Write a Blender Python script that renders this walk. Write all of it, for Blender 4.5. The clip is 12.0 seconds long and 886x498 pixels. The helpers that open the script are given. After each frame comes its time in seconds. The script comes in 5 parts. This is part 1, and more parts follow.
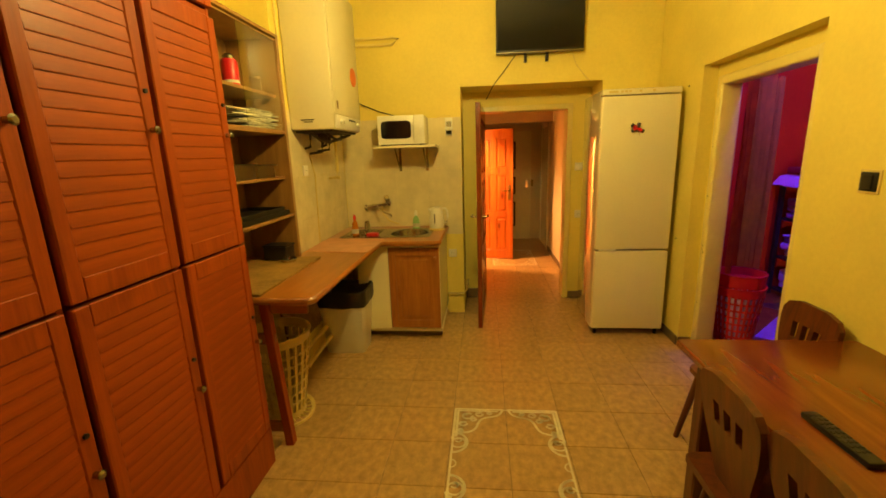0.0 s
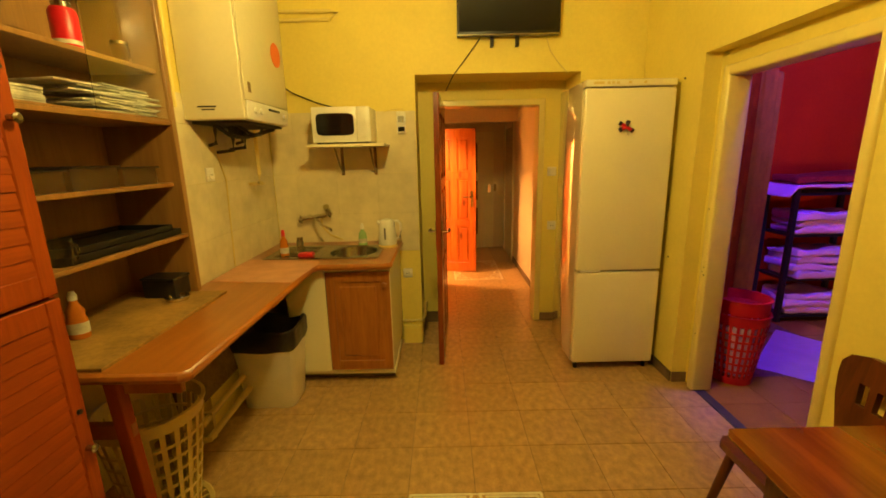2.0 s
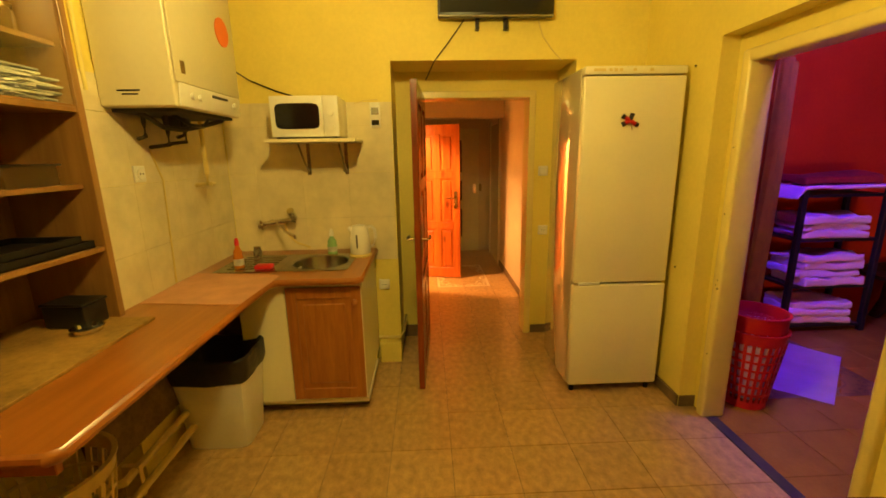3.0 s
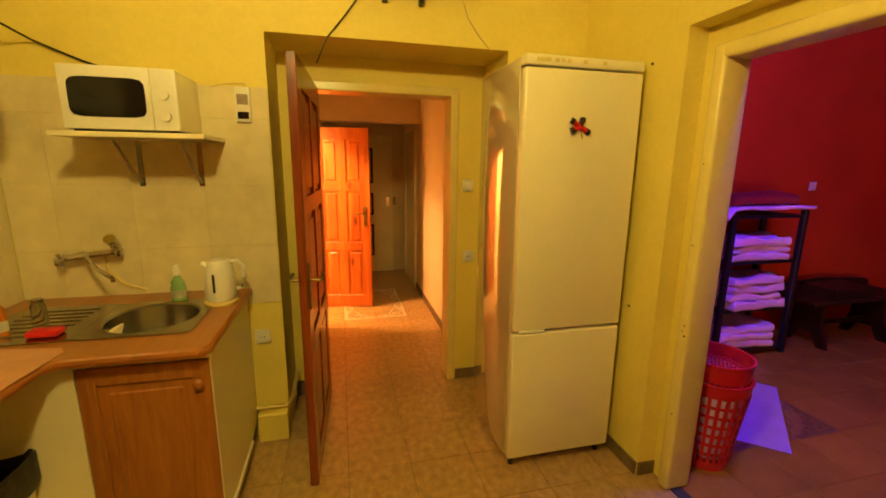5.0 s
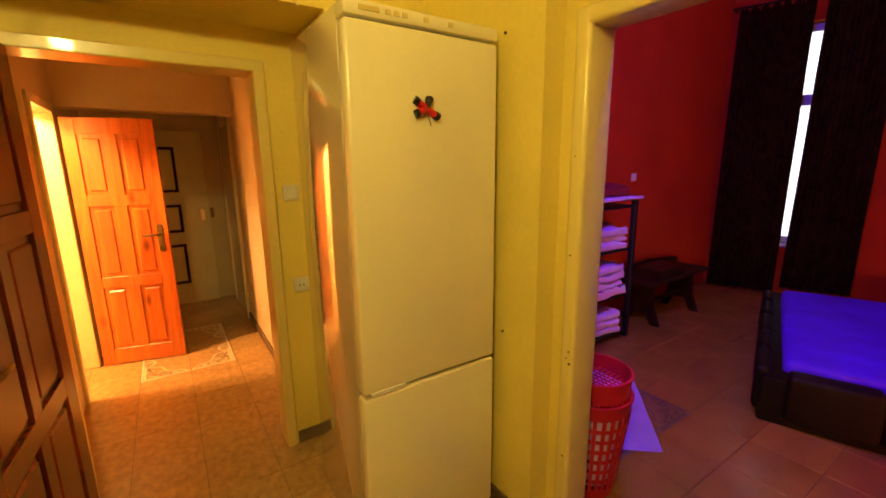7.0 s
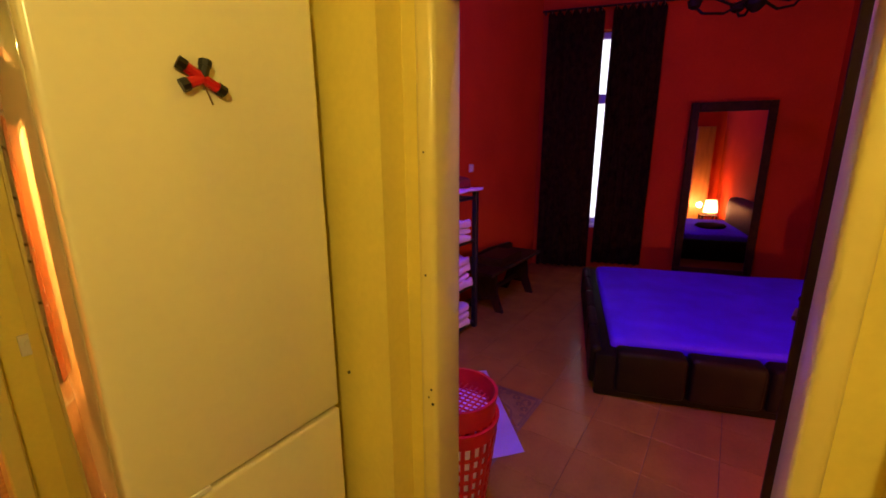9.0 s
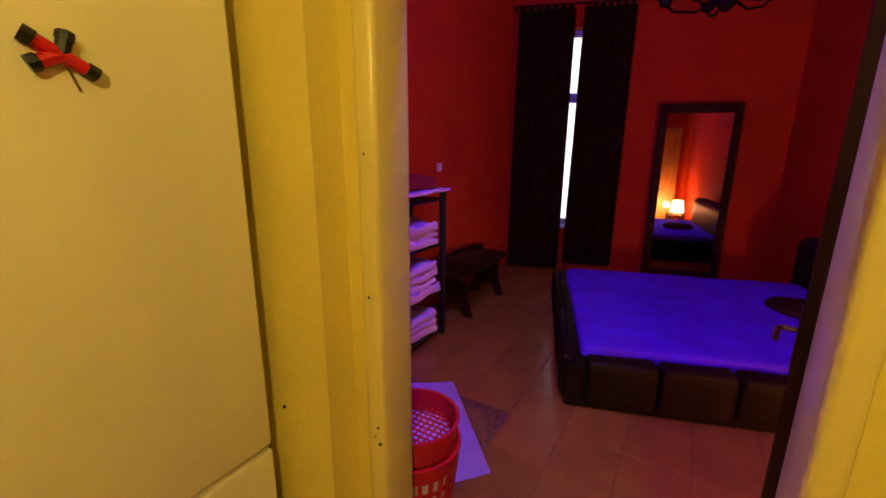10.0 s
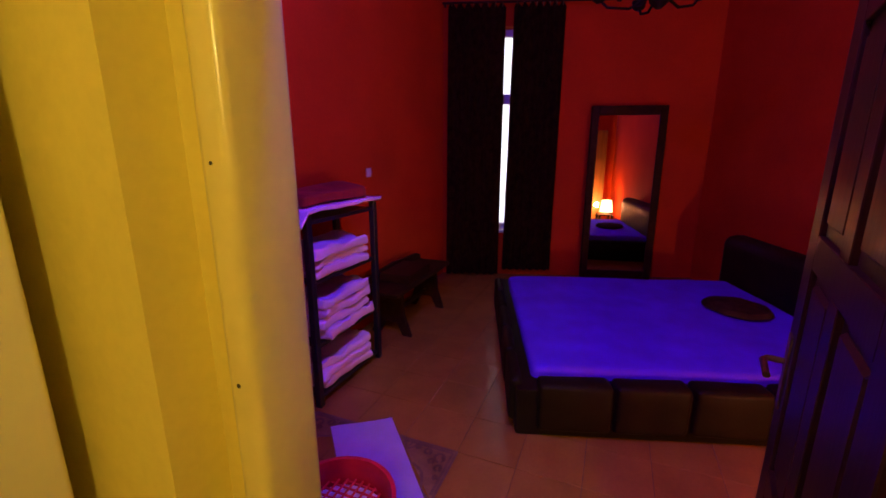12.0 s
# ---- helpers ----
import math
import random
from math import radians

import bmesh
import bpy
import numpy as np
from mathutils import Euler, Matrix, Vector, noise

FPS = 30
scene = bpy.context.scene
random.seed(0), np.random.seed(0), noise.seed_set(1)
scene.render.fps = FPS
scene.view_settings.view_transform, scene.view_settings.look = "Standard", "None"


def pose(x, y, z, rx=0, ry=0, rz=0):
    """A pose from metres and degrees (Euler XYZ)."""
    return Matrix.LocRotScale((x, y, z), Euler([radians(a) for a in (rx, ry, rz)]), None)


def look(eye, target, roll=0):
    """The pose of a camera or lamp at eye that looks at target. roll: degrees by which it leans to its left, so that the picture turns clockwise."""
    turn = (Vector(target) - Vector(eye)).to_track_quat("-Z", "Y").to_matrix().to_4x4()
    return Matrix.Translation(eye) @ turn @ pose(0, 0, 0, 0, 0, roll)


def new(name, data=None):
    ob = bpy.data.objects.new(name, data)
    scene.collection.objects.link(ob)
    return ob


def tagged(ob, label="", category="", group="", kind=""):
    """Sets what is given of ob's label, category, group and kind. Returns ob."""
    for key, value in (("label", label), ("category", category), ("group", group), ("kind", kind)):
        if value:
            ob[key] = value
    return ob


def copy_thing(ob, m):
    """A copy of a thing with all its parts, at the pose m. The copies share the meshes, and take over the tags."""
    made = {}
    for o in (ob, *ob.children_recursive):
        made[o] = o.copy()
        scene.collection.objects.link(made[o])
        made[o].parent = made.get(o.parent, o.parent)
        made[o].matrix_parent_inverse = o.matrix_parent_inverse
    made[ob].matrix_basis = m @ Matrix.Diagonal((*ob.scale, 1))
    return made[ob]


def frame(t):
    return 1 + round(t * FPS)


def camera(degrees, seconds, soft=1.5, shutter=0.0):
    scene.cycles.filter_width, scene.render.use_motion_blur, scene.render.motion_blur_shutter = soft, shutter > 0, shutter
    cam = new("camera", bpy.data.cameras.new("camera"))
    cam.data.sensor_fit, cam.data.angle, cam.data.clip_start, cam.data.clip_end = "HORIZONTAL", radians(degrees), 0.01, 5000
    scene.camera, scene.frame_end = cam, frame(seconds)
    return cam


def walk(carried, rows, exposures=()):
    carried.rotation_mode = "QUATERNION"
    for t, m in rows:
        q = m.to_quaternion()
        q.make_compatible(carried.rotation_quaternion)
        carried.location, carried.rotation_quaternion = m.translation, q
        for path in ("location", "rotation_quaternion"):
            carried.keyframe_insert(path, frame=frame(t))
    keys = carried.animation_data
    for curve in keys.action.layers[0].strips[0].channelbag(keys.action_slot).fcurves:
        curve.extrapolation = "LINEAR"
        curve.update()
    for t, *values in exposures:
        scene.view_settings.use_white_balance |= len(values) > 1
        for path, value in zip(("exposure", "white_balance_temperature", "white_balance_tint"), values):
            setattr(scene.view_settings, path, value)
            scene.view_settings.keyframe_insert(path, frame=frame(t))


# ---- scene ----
cam = camera(93.7, 12.0, soft=1.7)
PATH = [
    (0, (0.026, -0.006, 1.628), (-0.172, 1.935, 1.185), -1.9),
    (0.5, (0.026, 0.136, 1.626), (-0.092, 2.077, 1.159), -1.8),
    (1, (0.038, 0.329, 1.627), (-0.081, 2.274, 1.177), -0.9),
    (1.5, (0.035, 0.492, 1.618), (-0.067, 2.433, 1.145), -0.5),
    (2, (0.019, 0.688, 1.623), (0.014, 2.639, 1.184), -1.2),
    (2.5, (0.025, 0.874, 1.616), (0.083, 2.821, 1.165), -1.0),
    (2.7, (0.038, 0.95, 1.61), (0.093, 2.9, 1.162), -0.9),
    (4.3, (0.073, 1.543, 1.623), (0.34, 3.476, 1.183), -0.9),
    (4.5, (0.106, 1.6, 1.604), (0.406, 3.53, 1.173), -0.4),
    (5, (0.164, 1.777, 1.607), (0.631, 3.68, 1.206), 0.7),
    (5.5, (0.209, 1.934, 1.606), (0.809, 3.797, 1.192), 0.1),
    (6, (0.252, 2.082, 1.599), (1.045, 3.876, 1.208), -2.1),
    (6.5, (0.339, 2.205, 1.6), (1.288, 3.916, 1.185), -1.4),
    (7, (0.47, 2.307, 1.599), (1.556, 3.938, 1.198), -0.7),
    (7.5, (0.555, 2.383, 1.613), (1.732, 3.953, 1.228), -0.4),
    (7.7, (0.58, 2.409, 1.615), (1.843, 3.911, 1.232), -0.1),
    (9.3, (0.795, 2.601, 1.634), (2.416, 3.671, 1.159), -0.6),
    (9.5, (0.831, 2.611, 1.639), (2.46, 3.669, 1.163), -0.6),
    (10, (0.936, 2.62, 1.637), (2.6, 3.621, 1.16), 0.4),
    (10.5, (1.023, 2.657, 1.638), (2.743, 3.558, 1.155), 0.1),
    (11, (1.096, 2.713, 1.642), (2.867, 3.517, 1.176), -0.9),
    (11.5, (1.169, 2.744, 1.639), (2.965, 3.489, 1.172), -0.5),
    (12, (1.26, 2.755, 1.638), (3.059, 3.496, 1.176), 0.0),
]
EXPOSURES = [(0.0, -0.12), (7.5, -0.14), (9.5, -0.36), (12.0, -0.40)]
walk(cam, [(t, look(eye, target, roll)) for t, eye, target, roll in PATH], EXPOSURES)

# ---- world and lights ----
WARM = (1.0, 0.75, 0.21)
world = bpy.data.worlds.new("world")
scene.world = world
world.use_nodes = True
wbg = world.node_tree.nodes["Background"]
sky = world.node_tree.nodes.new("ShaderNodeTexSky")
sky.sky_type, sky.sun_disc, sky.sun_elevation, sky.sun_rotation = "NISHITA", False, 0.6, 1.2
world.node_tree.links.new(sky.outputs[0], wbg.inputs[0])
wbg.inputs[1].default_value = 0.1


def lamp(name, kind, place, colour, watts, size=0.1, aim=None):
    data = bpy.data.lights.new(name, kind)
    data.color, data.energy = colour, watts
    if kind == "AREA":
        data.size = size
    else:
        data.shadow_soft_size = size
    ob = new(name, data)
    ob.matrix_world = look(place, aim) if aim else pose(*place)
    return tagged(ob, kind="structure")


lamp("kitchen_bulb", "POINT", (-0.08, 2.05, 2.62), WARM, 102, 0.08)
lamp("side_room_bulb", "POINT", (-0.62, 6.02, 2.2), (1.0, 0.46, 0.15), 330, 0.08)
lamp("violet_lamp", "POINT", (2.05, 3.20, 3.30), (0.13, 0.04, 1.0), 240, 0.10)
lamp("bedside_bulb", "POINT", (2.47, 0.64, 0.46), (1.0, 0.38, 0.14), 78, 0.05)


# ---- materials ----
def mat(name, colour, rough=0.5, metal=0.0, vary=0.12, scale=6.0, grain=60.0, bump=0.05, coat=0.0, dark=None, rand=0.0, spec=0.5, bump_scale=None, world_space=False, stretch=None):
    """Paint-like surface: broad mottling, fine grain and a little relief."""
    m = bpy.data.materials.new(name)
    m.use_nodes = True
    nt = m.node_tree
    b = nt.nodes["Principled BSDF"]
    b.inputs["Roughness"].default_value = rough
    b.inputs["Metallic"].default_value = metal
    b.inputs["Coat Weight"].default_value = coat
    b.inputs["Specular IOR Level"].default_value = spec
    tc = nt.nodes.new("ShaderNodeTexCoord")
    n1 = nt.nodes.new("ShaderNodeTexNoise")
    n1.inputs["Scale"].default_value, n1.inputs["Detail"].default_value = scale, 5
    n2 = nt.nodes.new("ShaderNodeTexNoise")
    n2.inputs["Scale"].default_value, n2.inputs["Detail"].default_value = grain, 3
    place = tc.outputs["Object"]
    if world_space:
        place = nt.nodes.new("ShaderNodeNewGeometry").outputs["Position"]
    if stretch:
        mp = nt.nodes.new("ShaderNodeMapping")
        mp.inputs["Scale"].default_value = stretch
        nt.links.new(place, mp.inputs["Vector"])
        place = mp.outputs[0]
    nt.links.new(place, n1.inputs["Vector"])
    nt.links.new(place, n2.inputs["Vector"])
    mx = nt.nodes.new("ShaderNodeMath")
    mx.operation = "MULTIPLY_ADD"
    nt.links.new(n2.outputs["Fac"], mx.inputs[0])
    mx.inputs[1].default_value = 0.4
    nt.links.new(n1.outputs["Fac"], mx.inputs[2])
    ramp = nt.nodes.new("ShaderNodeValToRGB")
    ramp.color_ramp.elements[0].position, ramp.color_ramp.elements[1].position = 0.45, 0.95
    d = dark or tuple(c * (1 - vary * 2) for c in colour)
    l = tuple(min(1, c * (1 + vary * 0.5)) for c in colour)
    ramp.color_ramp.elements[0].color, ramp.color_ramp.elements[1].color = (*d, 1), (*l, 1)
    nt.links.new(mx.outputs[0], ramp.inputs[0])
    out = ramp.outputs[0]
    if rand:
        info = nt.nodes.new("ShaderNodeObjectInfo")
        hsv = nt.nodes.new("ShaderNodeHueSaturation")
        mr = nt.nodes.new("ShaderNodeMapRange")
        mr.inputs["To Min"].default_value, mr.inputs["To Max"].default_value = 1 - rand, 1 + rand
        nt.links.new(info.outputs["Random"], mr.inputs["Value"])
        nt.links.new(mr.outputs[0], hsv.inputs["Value"])
        nt.links.new(out, hsv.inputs["Color"])
        out = hsv.outputs[0]
    nt.links.new(out, b.inputs["Base Color"])
    if bump:
        bp = nt.nodes.new("ShaderNodeBump")
        bp.inputs["Strength"].default_value, bp.inputs["Distance"].default_value = bump, 0.01
        src = n2
        if bump_scale:
            src = nt.nodes.new("ShaderNodeTexNoise")
            src.inputs["Scale"].default_value, src.inputs["Detail"].default_value = bump_scale, 2
            nt.links.new(tc.outputs["Object"], src.inputs["Vector"])
        nt.links.new(src.outputs["Fac"], bp.inputs["Height"])
        nt.links.new(bp.outputs[0], b.inputs["Normal"])
    return m


def wood(name, light, dark, axis=2, rough=0.4, scale=9.0, coat=0.2, knots=False, rand=0.0, spec=0.5):
    """Grain drawn out along one axis of the object; knots as darker rings."""
    m = bpy.data.materials.new(name)
    m.use_nodes = True
    nt = m.node_tree
    b = nt.nodes["Principled BSDF"]
    b.inputs["Roughness"].default_value = rough
    b.inputs["Specular IOR Level"].default_value = spec
    b.inputs["Coat Weight"].default_value = coat
    b.inputs["Coat Roughness"].default_value = 0.25
    tc = nt.nodes.new("ShaderNodeTexCoord")
    mp = nt.nodes.new("ShaderNodeMapping")
    sc = [scale, scale, scale]
    sc[axis] = scale * 0.09
    mp.inputs["Scale"].default_value = sc
    nt.links.new(tc.outputs["Object"], mp.inputs["Vector"])
    n1 = nt.nodes.new("ShaderNodeTexNoise")
    n1.inputs["Scale"].default_value, n1.inputs["Detail"].default_value, n1.inputs["Distortion"].default_value = 2.2, 6, 1.2
    nt.links.new(mp.outputs[0], n1.inputs["Vector"])
    n2 = nt.nodes.new("ShaderNodeTexNoise")
    n2.inputs["Scale"].default_value, n2.inputs["Detail"].default_value = 14, 4
    nt.links.new(mp.outputs[0], n2.inputs["Vector"])
    mx = nt.nodes.new("ShaderNodeMath")
    mx.operation = "MULTIPLY_ADD"
    mx.inputs[1].default_value = 0.35
    nt.links.new(n2.outputs["Fac"], mx.inputs[0])
    nt.links.new(n1.outputs["Fac"], mx.inputs[2])
    ramp = nt.nodes.new("ShaderNodeValToRGB")
    ramp.color_ramp.elements[0].position, ramp.color_ramp.elements[1].position = 0.5, 0.86
    ramp.color_ramp.elements[0].color, ramp.color_ramp.elements[1].color = (*dark, 1), (*light, 1)
    nt.links.new(mx.outputs[0], ramp.inputs[0])
    out = ramp.outputs[0]
    if knots:
        vo = nt.nodes.new("ShaderNodeTexVoronoi")
        vo.inputs["Scale"].default_value = 3.6
        mp2 = nt.nodes.new("ShaderNodeMapping")
        s2 = [1.6, 1.6, 1.6]
        s2[axis] = 0.8
        mp2.inputs["Scale"].default_value = s2
        nt.links.new(tc.outputs["Object"], mp2.inputs["Vector"])
        nt.links.new(mp2.outputs[0], vo.inputs["Vector"])
        kr = nt.nodes.new("ShaderNodeValToRGB")
        kr.color_ramp.elements[0].position, kr.color_ramp.elements[1].position = 0.07, 0.20
        kr.color_ramp.elements[0].color, kr.color_ramp.elements[1].color = (1, 1, 1, 1), (0, 0, 0, 1)
        nt.links.new(vo.outputs["Distance"], kr.inputs[0])
        mix = nt.nodes.new("ShaderNodeMixRGB")
        mix.inputs["Color2"].default_value = (dark[0] * 0.35, dark[1] * 0.22, dark[2] * 0.2, 1)
        nt.links.new(kr.outputs[0], mix.inputs["Fac"])
        nt.links.new(out, mix.inputs["Color1"])
        out = mix.outputs[0]
    if rand:
        info = nt.nodes.new("ShaderNodeObjectInfo")
        hsv = nt.nodes.new("ShaderNodeHueSaturation")
        mr = nt.nodes.new("ShaderNodeMapRange")
        mr.inputs["To Min"].default_value, mr.inputs["To Max"].default_value = 1 - rand, 1 + rand
        nt.links.new(info.outputs["Random"], mr.inputs["Value"])
        nt.links.new(mr.outputs[0], hsv.inputs["Value"])
        nt.links.new(out, hsv.inputs["Color"])
        out = hsv.outputs[0]
    nt.links.new(out, b.inputs["Base Color"])
    bp = nt.nodes.new("ShaderNodeBump")
    bp.inputs["Strength"].default_value, bp.inputs["Distance"].default_value = 0.12, 0.004
    nt.links.new(n2.outputs["Fac"], bp.inputs["Height"])
    nt.links.new(bp.outputs[0], b.inputs["Normal"])
    return m


def glass(name, colour=(1, 1, 1), rough=0.0):
    m = bpy.data.materials.new(name)
    m.use_nodes = True
    b = m.node_tree.nodes["Principled BSDF"]
    b.inputs["Base Color"].default_value = (*colour, 1)
    b.inputs["Transmission Weight"].default_value = 1.0
    b.inputs["Roughness"].default_value = rough
    b.inputs["IOR"].default_value = 1.45
    return m


def glow(name, colour, strength):
    m = bpy.data.materials.new(name)
    m.use_nodes = True
    b = m.node_tree.nodes["Principled BSDF"]
    b.inputs["Base Color"].default_value = (*colour, 1)
    b.inputs["Emission Color"].default_value = (*colour, 1)
    b.inputs["Emission Strength"].default_value = strength
    return m


M_YELLOW = mat("yellow_wall_paint", (0.85, 0.70, 0.15), 0.6, vary=0.06, scale=1.6, grain=45, bump=0.10, bump_scale=35)
M_YGLOSS = mat("yellow_gloss_paint", (0.82, 0.68, 0.22), 0.28, vary=0.05, scale=2.5, grain=30, bump=0.06, bump_scale=14, coat=0.3)
M_CREAM = mat("cream_paint", (0.80, 0.72, 0.45), 0.35, vary=0.06, scale=3, grain=30, bump=0.06, bump_scale=18)
M_CEIL = mat("ceiling_paint", (0.82, 0.78, 0.62), 0.7, vary=0.05, scale=1.5, bump=0.08, bump_scale=30)
M_RED = mat("red_wall_paint", (0.55, 0.062, 0.010), 0.8, vary=0.08, scale=1.8, grain=40, bump=0.08, bump_scale=30, spec=0.04)
M_CORR = mat("corridor_paint", (0.76, 0.62, 0.40), 0.55, vary=0.08, scale=1.5, grain=40, bump=0.08, bump_scale=30)
M_FTILE = mat("floor_tile_glaze", (0.52, 0.325, 0.125), 0.28, vary=0.19, scale=22, grain=110, bump=0.04, rand=0.05, spec=0.5, world_space=True, stretch=(1.2, 0.85, 1.0))
M_FTILE2 = mat("bedroom_tile_glaze", (0.34, 0.17, 0.025), 0.2, vary=0.10, scale=5, grain=50, bump=0.03, rand=0.05, world_space=True)
M_GROUT = mat("grout", (0.13, 0.085, 0.04), 0.9, vary=0.2, scale=12, bump=0.1)
M_ORN = mat("pale_inlay_glaze", (0.78, 0.70, 0.48), 0.35, vary=0.1, scale=20, bump=0.03)
M_ORN2 = mat("brown_inlay_glaze", (0.20, 0.10, 0.05), 0.35, vary=0.2, scale=20, bump=0.03)
M_ORN3 = mat("tan_inlay_glaze", (0.30, 0.16, 0.05), 0.3, vary=0.15, scale=20, bump=0.03)
M_WTILE = mat("wall_tile_glaze", (0.76, 0.66, 0.40), 0.25, vary=0.09, scale=3.5, grain=14, bump=0.03, rand=0.03, world_space=True)
M_WARD = wood("red_stained_wood", (0.36, 0.066, 0.004), (0.24, 0.038, 0.003), axis=1, rough=0.5, scale=7, rand=0.05, coat=0.04, spec=0.25)
M_WARDV = wood("red_stained_wood_upright", (0.36, 0.066, 0.004), (0.24, 0.038, 0.003), axis=2, rough=0.5, scale=7, coat=0.04, spec=0.25)
# near-black that paints the shade inside the wardrobe and socket holes
M_GAP = mat("inside_shade", (0.03, 0.018, 0.01), 0.9, vary=0.2, bump=0)
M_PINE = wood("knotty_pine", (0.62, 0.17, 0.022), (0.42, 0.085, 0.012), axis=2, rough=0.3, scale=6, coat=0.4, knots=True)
# varnished pine darkened to hold the shade on the kitchen door's face
M_PINESHADE = wood("shaded_varnished_pine", (0.24, 0.042, 0.005), (0.11, 0.017, 0.003), axis=2, rough=0.25, scale=6, coat=0.5, knots=True)
M_OAK = wood("cabinet_oak", (0.44, 0.165, 0.024), (0.30, 0.10, 0.015), axis=2, rough=0.4, scale=9)
M_SHELF = wood("shelf_chipboard", (0.34, 0.175, 0.045), (0.25, 0.12, 0.03), axis=2, rough=0.45, scale=6)
M_COUNTER = wood("orange_laminate", (0.38, 0.135, 0.022), (0.30, 0.098, 0.015), axis=1, rough=0.3, scale=5, coat=0.3)
# bare board, its brown deepened by the shadow under the shelves
M_BOARD = mat("bare_board", (0.38, 0.215, 0.05), 0.6, vary=0.3, scale=5, grain=50, bump=0.05)
# pale board darkened for the shade under the worktop
M_SHADEDB = mat("shaded_board", (0.20, 0.12, 0.04), 0.7, vary=0.35, scale=7, grain=50, bump=0.08)
M_TABLE = wood("varnished_table_top", (0.25, 0.060, 0.007), (0.15, 0.030, 0.004), axis=1, rough=0.22, scale=5, coat=0.3)
M_CHAIR = wood("dark_stained_chair_wood", (0.15, 0.036, 0.007), (0.075, 0.016, 0.004), axis=2, rough=0.35, scale=8)
M_WHITE = mat("white_enamel", (0.83, 0.76, 0.50), 0.25, vary=0.03, scale=2, grain=40, bump=0.02, coat=0.3)
# fridge sides: dim light put into a darker base, so reflections stand out
M_FRSIDE = mat("shaded_fridge_enamel", (0.55, 0.48, 0.33), 0.06, vary=0.03, scale=2, grain=120, bump=0, coat=1.0)
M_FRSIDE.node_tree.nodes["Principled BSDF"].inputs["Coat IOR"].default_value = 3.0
M_BOILER = mat("boiler_enamel", (0.70, 0.63, 0.40), 0.3, vary=0.04, scale=2, grain=40, bump=0.015)
M_PLAST = mat("white_plastic", (0.80, 0.77, 0.66), 0.35, vary=0.04, scale=8, bump=0.02)
M_CREAMP = mat("cream_plastic", (0.70, 0.55, 0.18), 0.45, vary=0.08, scale=8, bump=0.03)
M_BLACK = mat("black_plastic", (0.012, 0.011, 0.010), 0.35, vary=0.2, scale=15, bump=0.03)
M_BAG = mat("black_bin_bag", (0.015, 0.014, 0.013), 0.4, vary=0.2, scale=15, bump=0.6, bump_scale=18)
M_SCREEN = mat("dark_screen", (0.008, 0.008, 0.009), 0.12, vary=0.1, bump=0)
M_STEEL = mat("brushed_steel", (0.40, 0.38, 0.33), 0.25, metal=1.0, vary=0.12, scale=8, grain=120, bump=0.03)
M_CHROME = mat("worn_chrome", (0.70, 0.68, 0.62), 0.18, metal=1.0, vary=0.1, scale=20, bump=0.02)
M_BRASS = mat("dull_brass", (0.35, 0.24, 0.10), 0.4, metal=1.0, vary=0.2, scale=25, bump=0.03)
M_REDP = mat("red_plastic", (0.62, 0.012, 0.02), 0.35, vary=0.08, scale=10, bump=0.02)
M_ORANGE = mat("orange_sticker", (0.85, 0.16, 0.03), 0.4, vary=0.05, bump=0)
M_MAT = mat("pink_cloth", (0.58, 0.29, 0.15), 0.9, vary=0.1, scale=10, grain=140, bump=0.15)
# white linen, with the room's violet light tinted into the base colour
M_LINEN = mat("violet_lit_linen", (0.80, 0.60, 0.98), 0.9, vary=0.06, scale=6, grain=120, bump=0.12, spec=0.2)
M_SHEET = mat("blue_violet_sheet", (0.15, 0.035, 0.90), 0.9, vary=0.12, scale=4, grain=140, bump=0.15, spec=0.1)
M_LEATH = mat("dark_leather", (0.018, 0.012, 0.003), 0.5, vary=0.25, scale=6, grain=90, bump=0.15, spec=0.10)
M_CURT = mat("dark_curtain_cloth", (0.062, 0.030, 0.012), 0.9, vary=0.3, scale=12, grain=120, bump=0.15, spec=0.03)
M_PINKC = mat("maroon_curtain_cloth", (0.70, 0.20, 0.010), 0.85, vary=0.15, scale=8, grain=100, bump=0.1, spec=0.1)
M_PINKS = mat("pink_stripe_cloth", (0.88, 0.60, 0.06), 0.85, vary=0.1, scale=8, grain=100, bump=0.1, spec=0.1)
M_DARKW = wood("dark_bench_wood", (0.045, 0.017, 0.004), (0.022, 0.008, 0.002), axis=0, rough=0.5, scale=7, coat=0.0, spec=0.12)
M_DDOOR = wood("dark_door_wood", (0.05, 0.016, 0.003), (0.024, 0.008, 0.0015), axis=2, rough=0.4, scale=6, coat=0.0, spec=0.25)
M_BMETAL = mat("black_metal", (0.012, 0.012, 0.013), 0.4, vary=0.2, scale=20, bump=0.02)
M_PAPER = mat("printed_paper", (0.62, 0.58, 0.44), 0.7, vary=0.3, scale=14, grain=40, bump=0.05, rand=0.25)
M_CLEAR = glass("clear_glass", (0.95, 0.97, 0.93), 0.03)
M_TUB = glass("milky_plastic_tub", (0.80, 0.74, 0.50), 0.35)
# cloth with the bedroom's red light put into its base colour
M_REDLIT = mat("red_lit_cloth", (0.30, 0.02, 0.015), 0.9, vary=0.2, scale=9, grain=90, bump=0.2)
M_CHAND = mat("blackened_brass", (0.015, 0.010, 0.003), 0.6, vary=0.2, scale=30, bump=0.03, spec=0.1)
M_TAPE = mat("dark_rubber", (0.05, 0.04, 0.03), 0.7, vary=0.2, bump=0.03)
M_SKIRT = mat("brown_skirting", (0.20, 0.13, 0.07), 0.45, vary=0.2, scale=8, bump=0.05)
